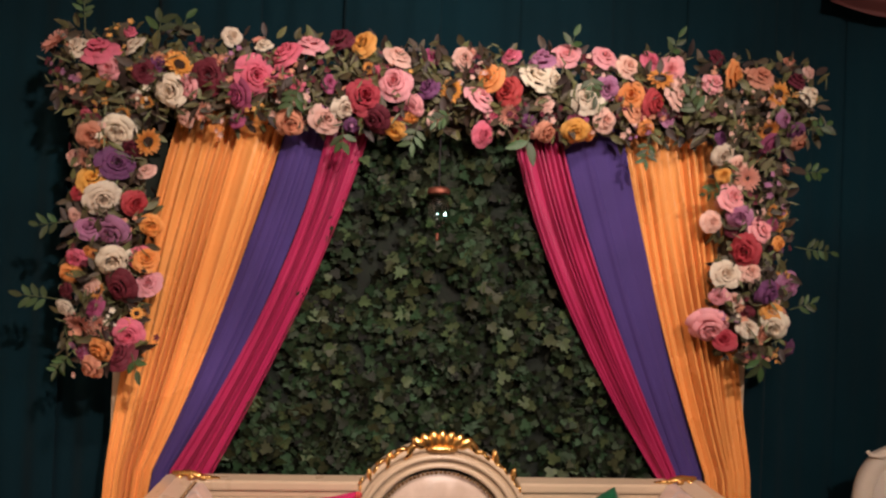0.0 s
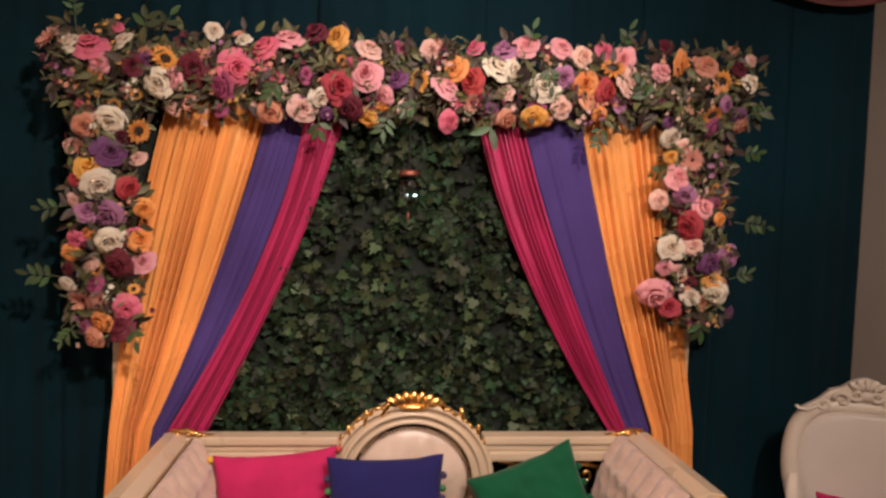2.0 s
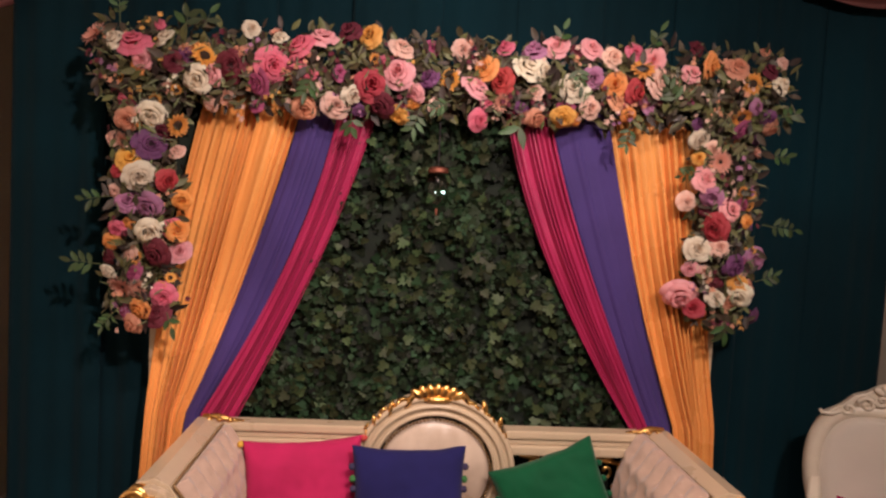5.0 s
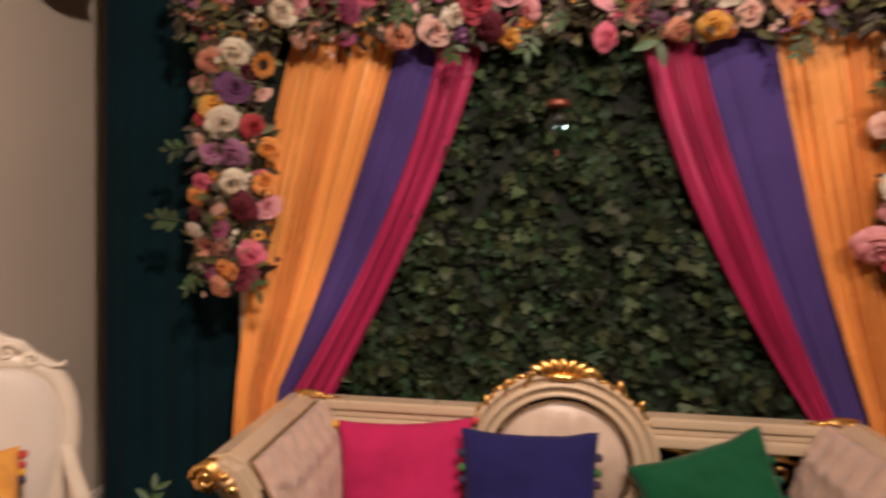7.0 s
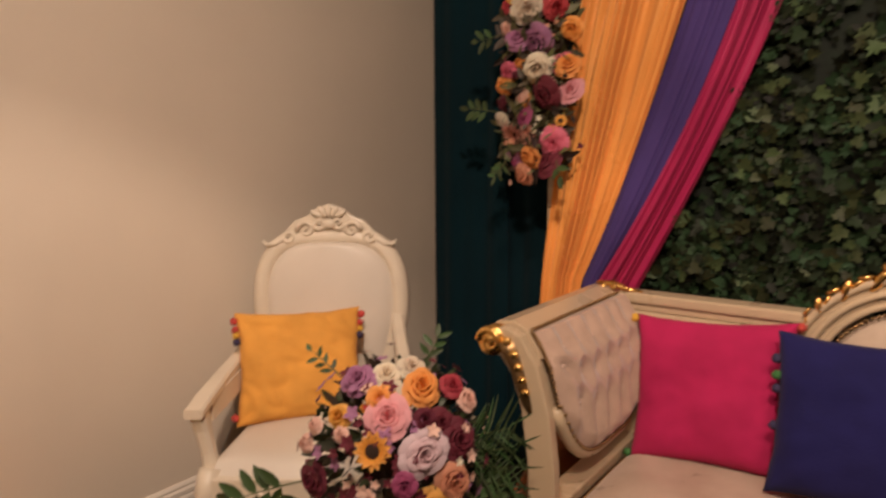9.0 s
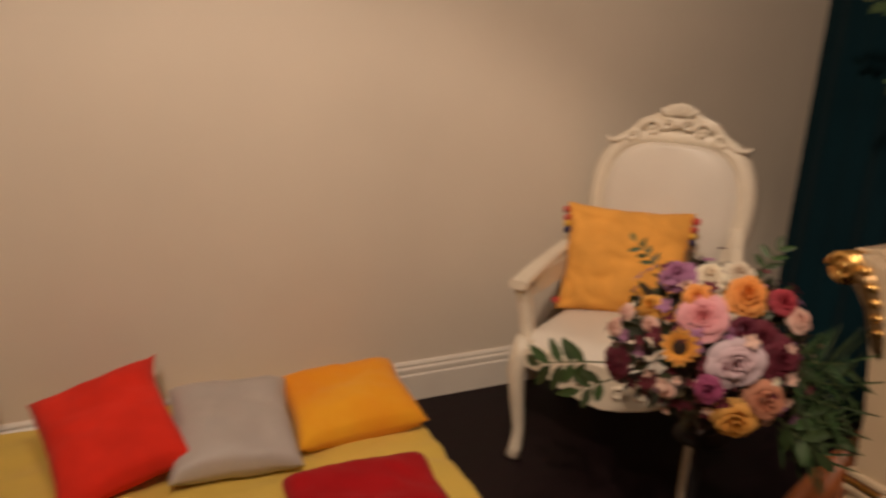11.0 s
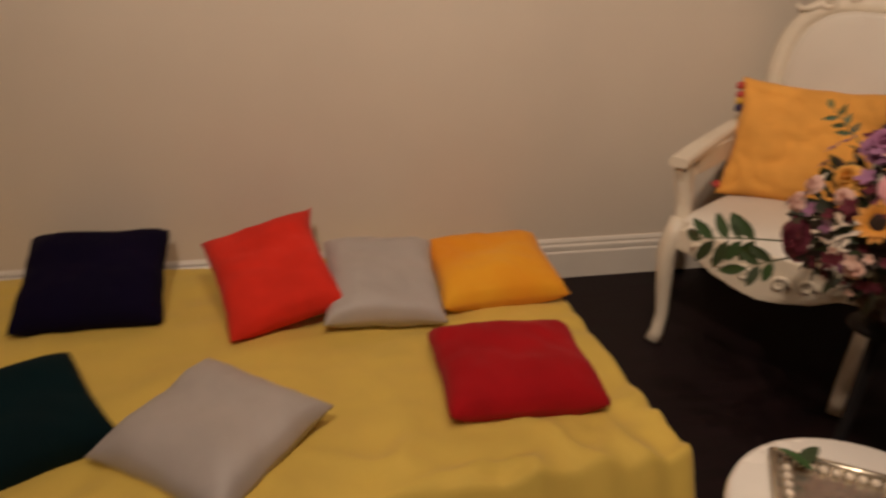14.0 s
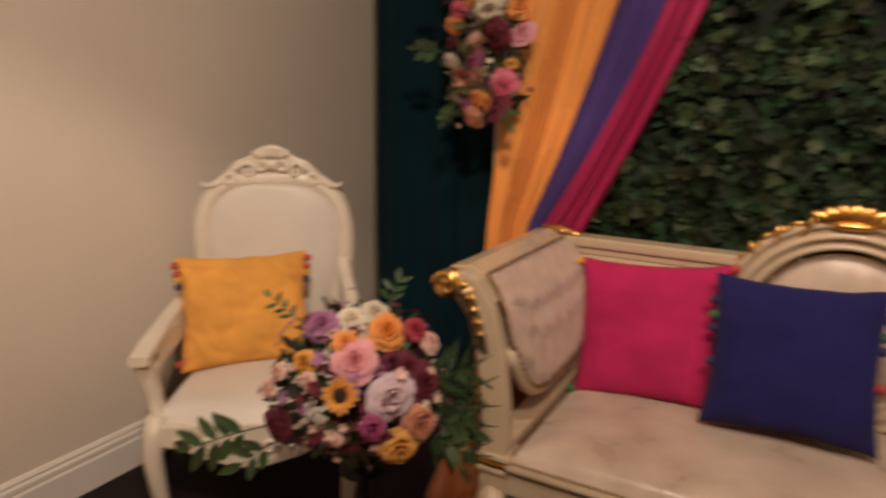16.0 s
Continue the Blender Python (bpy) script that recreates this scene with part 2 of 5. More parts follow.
def petal_mat(name, rgb):
    """Petals: a deeper heart, paler rims, a little light through them."""
    m = mat("petal_" + name, rgb, 0.62, var=0.14, scale=3.5, bump=0.1, fine=14, pick="object", spread=0.24, sheen=0.05, spec=0.25, dist=0.02)
    t = m.node_tree
    b = t.nodes["Principled BSDF"]
    n, link = t.nodes.new, t.links.new
    pigment = b.inputs["Base Color"].links[0].from_socket
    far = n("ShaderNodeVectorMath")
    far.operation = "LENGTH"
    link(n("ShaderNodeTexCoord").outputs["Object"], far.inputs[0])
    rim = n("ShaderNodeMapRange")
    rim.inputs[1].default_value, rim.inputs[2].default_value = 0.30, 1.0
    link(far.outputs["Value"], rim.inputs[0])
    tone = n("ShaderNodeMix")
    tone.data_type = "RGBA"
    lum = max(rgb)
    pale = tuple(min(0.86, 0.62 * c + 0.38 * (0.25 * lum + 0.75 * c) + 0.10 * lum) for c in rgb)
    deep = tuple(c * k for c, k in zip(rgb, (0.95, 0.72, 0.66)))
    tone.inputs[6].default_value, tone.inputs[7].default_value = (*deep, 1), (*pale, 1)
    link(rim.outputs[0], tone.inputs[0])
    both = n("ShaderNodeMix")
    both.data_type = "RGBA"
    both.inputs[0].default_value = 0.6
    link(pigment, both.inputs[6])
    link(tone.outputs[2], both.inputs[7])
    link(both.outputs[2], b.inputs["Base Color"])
    glow = n("ShaderNodeBsdfTranslucent")
    link(both.outputs[2], glow.inputs["Color"])
    mixed = n("ShaderNodeMixShader")
    mixed.inputs[0].default_value = 0.28
    link(b.outputs[0], mixed.inputs[1])
    link(glow.outputs[0], mixed.inputs[2])
    link(mixed.outputs[0], t.nodes["Material Output"].inputs["Surface"])
    return m


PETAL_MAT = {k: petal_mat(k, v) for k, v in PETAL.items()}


# ---- the room ----
TOP = 3.0


def structure(ob, label, category):
    return tagged(ob, label, category, kind="structure")


structure(part("wall_left", box_bm((-2.27, -5.6, 0), (-2.15, 1.2, TOP)), WALL), "plain warm beige painted wall", "wall")
structure(part("wall_back", box_bm((-2.15, 1.08, 0), (2.5, 1.2, TOP)), WALL), "beige painted wall behind the teal curtain", "wall")
structure(part("wall_right", box_bm((2.5, -5.6, 0), (2.62, 1.2, TOP)), WALL), "plain warm beige painted wall", "wall")
structure(part("wall_front", box_bm((-2.15, -5.6, 0), (2.5, -5.48, TOP)), WALL), "plain wall that closes the room", "wall")
structure(part("wall_return", box_bm((-2.148, -3.62, 0), (-1.72, -3.5, TOP)), WALL), "short beige wall return at the mattress head", "wall")
structure(part("floor", box_bm((-2.27, -5.6, -0.12), (2.62, 1.2, 0)), FLOOR), "very dark stained wooden floor", "floor")
structure(part("ceiling", box_bm((-2.27, -5.6, TOP), (2.62, 1.2, TOP + 0.1)), CEILING), "plain off-white ceiling", "ceiling")

# moulded baseboard: a tall board with two beads on top
SKIRT = [(0.0, 0.0), (0.020, 0.0), (0.020, 0.105), (0.014, 0.112), (0.017, 0.118), (0.017, 0.132), (0.010, 0.140), (0.012, 0.148), (0.006, 0.158), (0.0, 0.160)]


def baseboard(a, b, inward):
    a, b, inward = Vector(a), Vector(b), Vector(inward)
    bm = bmesh.new()
    ends = [[bm.verts.new(p + inward * d + Vector((0, 0, z))) for d, z in SKIRT] for p in (a, b)]
    for i in range(len(SKIRT)):
        j = (i + 1) % len(SKIRT)
        bm.faces.new((ends[0][i], ends[0][j], ends[1][j], ends[1][i]))
    bm.faces.new(ends[0])
    bm.faces.new(ends[1][::-1])
    bmesh.ops.recalc_face_normals(bm, faces=bm.faces[:])
    return structure(part("baseboard", bm, WALL_TRIM), "white painted moulded baseboard along the wall", "baseboard")


baseboard((-2.15, -3.5, 0.002), (-2.15, 1.08, 0.002), (1, 0, 0))
baseboard((-1.72, -3.5, 0.002), (-2.13, -3.5, 0.002), (0, 1, 0))

# teal curtain of hanging lengths behind the backdrop
curtain = thing("backdrop_curtain", Matrix(), "dark teal floor-length curtain hung in flat lengths", "curtain")
LENGTHS = 11
for i in range(LENGTHS):
    x0 = -1.78 + 3.82 * i / LENGTHS
    x1 = -1.78 + 3.82 * (i + 1) / LENGTHS + 0.035
    ph = rng.uniform(0, 6)
    dy = 0.022 * (i % 2)

    def hang(u, v, x0=x0, x1=x1, ph=ph, dy=dy):
        fold = 0.010 * math.sin(u * 9 + ph) + 0.006 * math.sin(u * 23 + ph * 2 + v * 0.8) + 0.012 * abs(2 * u - 1) ** 6
        return (x0 + (x1 - x0) * u + 0.004 * math.sin(v * 3 + ph), 0.235 + dy + fold * (0.7 + 0.5 * v), 2.97 - 2.955 * v)

    piece = placed("curtain_length", mesh_of("curtain_length", *sheet(hang, 26, 30), TEAL), Matrix(), curtain)
    piece.modifiers.new("thick", "SOLIDIFY").thickness = 0.003
part("curtain_rail", tube([(-1.85, 0.25, 2.975), (2.1, 0.25, 2.975)], [0.014, 0.014], 10), BLACK_METAL, curtain)

# rust-coloured swags at both ends of the curtain's head
def swag(name, x0, x1, low, y, depth):
    def drape(u, v):
        sag = low + (2.96 - low) * (1 - v) + (0.06 * math.cos((u - 0.5) * math.pi) * -1 + 0.05) * v
        return (x0 + (x1 - x0) * u, y - 0.05 - depth * math.sin(v * math.pi) - 0.014 * math.sin(v * 24 + u * 4), sag)

    ob = placed(name, mesh_of(name, *sheet(drape, 16, 36), RUST_CLOTH), Matrix())
    ob.modifiers.new("thick", "SOLIDIFY").thickness = 0.004
    return tagged(ob, "gathered rust-brown fabric swag hung at the curtain head", "swag", "swags at the curtain head")


swag("fabric_swag", 1.56, 2.12, 2.74, 0.2, 0.07)
swag("fabric_swag", -2.1, -1.72, 2.45, 0.2, 0.05)

# ---- backdrop: leaf wall ----
hedge = thing("leaf_wall", Matrix(), "artificial ivy and boxwood panel wall, deep green", "leaf wall")
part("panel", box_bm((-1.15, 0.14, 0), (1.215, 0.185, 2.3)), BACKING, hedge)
for x in (-1.15, 1.19):
    part("frame_post", box_bm((x, 0.10, 0), (x + 0.025, 0.139, 2.3), 0.003), CREAM, hedge, "pale timber edge of the panel")

LEAF = [(0, 0, 0), (-0.42, 0.22, 0.05), (-0.33, 0.55, 0.08), (-0.14, 0.62, 0.03), (0, 1.0, -0.08), (0.14, 0.62, 0.03), (0.33, 0.55, 0.08), (0.42, 0.22, 0.05), (0, 0.5, 0.0)]
LEAF_FACES = [(8, i, i + 1) for i in range(0, 7)] + [(8, 7, 0)]


def leaf_pose(p, size, droop=0.0):
    return Matrix.Translation(p) @ Euler((rng.uniform(0.9, 2.4) + droop, rng.uniform(-0.7, 0.7), rng.uniform(-0.6, 0.6))).to_matrix().to_4x4() @ Matrix.Rotation(rng.uniform(0, 6.28), 4, "Z") @ Matrix.Scale(size, 4)


def many(name, shape, faces, poses, material, parent, smooth=True):
    verts, out = [], []
    for m in poses:
        k = len(verts)
        verts += [tuple(m @ Vector(v)) for v in shape]
        out += [tuple(k + i for i in f) for f in faces]
    ob = placed(name, mesh_of(name, verts, out, material, smooth), Matrix(), parent)
    return tagged(ob, kind="stuff")


IVY = [(0, 0, 0), (-0.30, -0.10, 0.05), (-0.52, 0.26, 0.07), (-0.27, 0.40, 0.04), (-0.34, 0.72, 0.02), (-0.12, 0.68, 0.04), (0, 1.05, -0.10),
       (0.12, 0.68, 0.04), (0.34, 0.72, 0.02), (0.27, 0.40, 0.04), (0.52, 0.26, 0.07), (0.30, -0.10, 0.05), (0, 0.38, -0.03)]
IVY_FACES = [(12, i, i + 1) for i in range(11)] + [(12, 11, 0)]


def hedge_spot(z0, z1):
    """A place on the open part of the leaf wall and how thick the growth is there."""
    while True:
        x, z = rng.uniform(-1.12, 1.18), rng.uniform(z0, z1)
        if abs(x) < 0.32 + (2.1 - z) * 0.42:
            return x, z, noise.noise((x * 6, z * 6, 3.0)) + 0.5 * noise.noise((x * 13, z * 13, 7.0))


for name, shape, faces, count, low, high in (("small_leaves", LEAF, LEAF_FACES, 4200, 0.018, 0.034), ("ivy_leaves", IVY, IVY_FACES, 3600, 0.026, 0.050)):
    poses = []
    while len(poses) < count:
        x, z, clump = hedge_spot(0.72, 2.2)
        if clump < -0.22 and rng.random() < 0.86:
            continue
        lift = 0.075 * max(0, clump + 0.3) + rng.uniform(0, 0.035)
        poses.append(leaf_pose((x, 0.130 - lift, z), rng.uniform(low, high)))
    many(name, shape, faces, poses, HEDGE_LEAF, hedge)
one_leaf = mesh_of("leaf", IVY, IVY_FACES, HEDGE_LEAF_LIT)
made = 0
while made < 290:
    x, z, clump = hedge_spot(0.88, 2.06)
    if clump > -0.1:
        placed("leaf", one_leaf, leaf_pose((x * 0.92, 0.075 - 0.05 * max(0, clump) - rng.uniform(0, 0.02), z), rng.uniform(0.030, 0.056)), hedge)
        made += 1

# ---- backdrop: swept drapes ----
def drape(name, inner, outer, material, y, folds, depth, label, seed):
    ph = seed * 1.7

    def hang(u, v):
        z = 2.2 - 2.185 * v
        a, b = curve_x(z, inner), curve_x(z, outer)
        w = u + 0.11 * noise.noise((u * 4.5, ph, v * 0.5)) + 0.03 * noise.noise((u * 11, ph + 2, v * 0.8))
        lively = ease(-0.22, 0.3, noise.noise((u * 3.6 + 1.3, ph + 4, v * 1.3))) * 1.2 + 0.32
        s = math.sin(w * folds * 2 * math.pi + ph + 0.35 * math.sin(v * 3 + ph))
        wave = lively * s
        wave += 0.5 * lively * math.sin(w * folds * 4.3 * math.pi + ph * 2 + v * 2) * (0.6 + noise.noise((u * 4, v * 2, ph)))
        wave += 2.6 * noise.noise((w * folds * 0.42, v * 0.9, ph + 9)) + 0.5 * noise.noise((u * 9, v * 7, ph))
        wave = max(wave, -1.4 + 0.25 * wave)
        roll = 0.02 * math.sin(u * math.pi)
        return (a + (b - a) * u + 0.004 * math.sin(v * 9 + ph), y - roll - depth * wave * (0.6 + 0.4 * math.sin(v * 3.1)), z)

    ob = placed(name, mesh_of(name, *sheet(hang, 150, 64), material), Matrix())
    ob.modifiers.new("thick", "SOLIDIFY").thickness = 0.002
    return tagged(ob, label, "drape", "swept drapes of the backdrop")


def levels(a, b, c):
    return ((2.1, a), (1.45, b), (0.9, c))


EDGES = {
    -1: [levels(-0.28, -0.51, -0.765), levels(-0.43, -0.635, -0.915), levels(-0.58, -0.77, -0.985), levels(-0.97, -1.09, -1.15)],
    1: [levels(0.27, 0.515, 0.845), levels(0.457, 0.68, 0.925), levels(0.70, 0.86, 1.04), levels(1.08, 1.15, 1.225)],
}
for side, edge in EDGES.items():
    drape("drape", edge[0], edge[1], MAGENTA_CLOTH, 0.045, 8, 0.013, "magenta pleated drape swept aside over the leaf wall", 1 + side)
    drape("drape", edge[1], edge[2], PURPLE_CLOTH, 0.060, 4, 0.003, "smooth violet-blue drape swept aside over the leaf wall", 2 + side)
    drape("drape", edge[2], edge[3], ORANGE_CLOTH, 0.075, 11, 0.018, "orange satin pleated drape swept aside over the leaf wall", 3 + side)


def tail(u, v):
    y = 0.02 - 0.47 * ease(0, 1, v)
    z = 0.02 + 0.34 * (1 - v) ** 1.2 + 0.05 * math.sin(u * math.pi) * (1 - v)
    return (-1.09 + 0.22 * u + 0.012 * math.sin(u * 20 + v * 5), y - 0.012 * math.sin(u * 26), z + 0.012 * math.sin(u * 17 + v * 3) + 0.14 * math.sin(u * 3.1) * math.sin(v * 3.1))


ob = placed("drape_tail", mesh_of("drape_tail", *sheet(tail, 40, 24), TAIL_CLOTH), Matrix())
ob.modifiers.new("thick", "SOLIDIFY").thickness = 0.003
tagged(ob, "orange satin drape end gathered on the floor beside the sofa", "drape")

# ---- flowers ----
def petal(verts, faces, a, spread, r0, r1, h0, h1, curl, nu=4, nv=4):
    """A cupped petal from the flower's foot (vertex 0), its lip rolled out, one side over its neighbour."""
    k = len(verts)
    for j in range(1, nv + 1):
        t = j / nv
        for i in range(nu + 1):
            s = 2 * i / nu - 1
            w = spread * (0.35 + 0.65 * math.sin(min(1, t * 1.25) * math.pi / 2)) * (1 - 0.5 * max(0, t - 0.75) * s * s)
            r = r0 + (r1 - r0) * t ** 1.3 + 0.09 * (1 - s * s) * math.sin(t * math.pi * 0.8) + 0.055 * s * t + curl * t ** 5 * (1 - 0.4 * s * s)
            q = a + s * w
            verts.append((r * math.cos(q), r * math.sin(q), h0 + (h1 - h0) * math.sin(t * math.pi * 0.55) - curl * 0.9 * t ** 6 - 0.13 * s * s * t))
    for i in range(nu):
        faces.append((0, k + i + 1, k + i))
        for j in range(nv - 1):
            p = k + j * (nu + 1) + i
            faces.append((p, p + 1, p + nu + 2, p + nu + 1))


def rose_shape(seed, open_=1.0):
    r = random.Random(seed)
    verts, faces = [(0, 0, -0.2)], []
    rings = [(3, 1.15, 0.04, 0.10, 0.62, 0.02), (3, 1.20, 0.15, 0.25, 0.64, 0.07), (5, 0.85, 0.28, 0.44, 0.56, 0.13), (5, 0.85, 0.40, 0.66, 0.40, 0.19), (6, 0.72, 0.48, 0.88 * open_, 0.14, 0.20)]
    for n, spread, r0, r1, h, curl in rings:
        a0 = r.uniform(0, 6.28)
        for i in range(n):
            petal(verts, faces, a0 + 2 * math.pi * i / n + r.uniform(-0.15, 0.15), spread * r.uniform(0.9, 1.1), r0, r1 * r.uniform(0.9, 1.08), -0.12, h * r.uniform(0.85, 1.12), curl * r.uniform(0.6, 1.4))
    return verts, faces


def ray_shape(n, layers, r_in, wide, seed, cup=0.12):
    """Long separate petals round a centre."""
    r = random.Random(seed)
    verts, faces = [(0, 0, -0.06)], []
    for lay in range(layers):
        for i in range(n):
            a = 2 * math.pi * (i + 0.5 * lay) / n + r.uniform(-0.08, 0.08)
            d, e = Vector((math.cos(a), math.sin(a), 0)), Vector((-math.sin(a), math.cos(a), 0))
            far = r.uniform(0.86, 1.05) * (1 - 0.18 * lay)
            lift, k = cup + 0.12 * lay + r.uniform(-0.05, 0.08), len(verts)
            for t, w in ((0, 0.5), (0.35, 0.95), (0.7, 0.85), (1, 0.12)):
                for s in (-1, 0, 1):
                    p = d * (r_in + (far - r_in) * t) + e * (s * w * wide) + Vector((0, 0, lift * t - 0.10 * t * t + 0.05 * abs(s)))
                    verts.append(tuple(p))
            faces += [(0, k + 1, k), (0, k + 2, k + 1)]
            for j in range(3):
                for i2 in range(2):
                    p = k + j * 3 + i2
                    faces.append((p, p + 1, p + 4, p + 3))
    return verts, faces


centre_bm = blob(bmesh.new(), (0, 0, 0.02), (0.42, 0.42, 0.13), 12)
CENTRE = bpy.data.meshes.new("flower_centre")
centre_bm.to_mesh(CENTRE)
centre_bm.free()
CENTRE.materials.append(SUN_CENTRE)
CENTRE.shade_smooth()
FLOWER = {}
for colour, paint in PETAL_MAT.items():
    FLOWER[colour] = []
    for v in range(3):
        if colour in ("sunflower", "small_sunflower"):
            shape = ray_shape(13, 2, 0.3, 0.17, v)
        elif colour == "daisy":
            shape = ray_shape(17, 2, 0.12, 0.10, v, 0.2)
        else:
            shape = rose_shape(v * 7 + len(colour), 0.86 + 0.13 * v)
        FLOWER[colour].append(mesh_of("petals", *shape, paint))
KIND = {"sunflower": "sunflower", "small_sunflower": "sunflower", "daisy": "gerbera"}


def flower(colour, place, face, size, parent):
    """A flower head looking along face."""
    q = Vector(face).to_track_quat("Z", "Y").to_matrix().to_4x4()
    m = Matrix.Translation(place) @ q @ Matrix.Rotation(rng.uniform(0, 6.28), 4, "Z") @ Matrix.Diagonal((size * rng.uniform(0.86, 1.08), size * rng.uniform(0.92, 1.1), size * rng.uniform(0.95, 1.35), 1))
    ob = placed(KIND.get(colour, "rose"), rng.choice(FLOWER[colour]), m, parent)
    if colour in ("sunflower", "small_sunflower", "daisy"):
        k = 1.0 if colour != "daisy" else 0.5
        placed("centre", CENTRE, Matrix.Scale(k, 4), ob)
    return ob


BLADE = [(0, 0, 0), (-0.16, 0.25, 0.02), (-0.20, 0.5, 0.03), (-0.12, 0.8, 0.0), (0, 1.0, -0.08), (0.12, 0.8, 0.0), (0.20, 0.5, 0.03), (0.16, 0.25, 0.02), (0, 0.5, -0.02)]
BLADE_FACES = LEAF_FACES
BLADE_MESH = mesh_of("leaf", BLADE, BLADE_FACES, GREEN)


def along(direction, face=(0, -1, 0)):
    """A turn whose y runs along direction and whose z looks to face."""
    d = Vector(direction).normalized()
    f = Vector(face)
    s = d.cross(f).normalized()
    return Matrix((s, d, s.cross(d))).transposed().to_4x4()


def sprig(name, place, direction, length, leaves, size, parent, face=(0, -1, 0), wide=1.0):
    """A stem with paired leaves: a part with its leaves below it."""
    d = Vector(direction).normalized()
    turn = along(d, face)
    pts = [Vector((0.03 * math.sin(t * 2) * length, t * length, 0.05 * t * t * length)) for t in (0, 0.33, 0.66, 1)]
    ob = part(name, tube(pts, [0.0022, 0.002, 0.0016, 0.001], 5), STEM, parent)
    ob.matrix_basis = Matrix.Translation(place) @ turn
    for i in range(leaves):
        t = 0.25 + 0.75 * (i // 2 + 0.5) / max(1, leaves / 2)
        ang = (0.95 if i % 2 else -0.95) * (0.25 if i == leaves - 1 else 1)
        m = Matrix.Translation((0, min(t, 1) * length, 0.004)) @ Matrix.Rotation(ang + rng.uniform(-0.2, 0.2), 4, "Z") @ Matrix.Rotation(rng.uniform(-0.5, 0.3), 4, "X") @ Matrix.Diagonal((size * wide, size * rng.uniform(0.85, 1.15), size, 1))
        placed("leaf", BLADE_MESH, m, ob)
    return ob


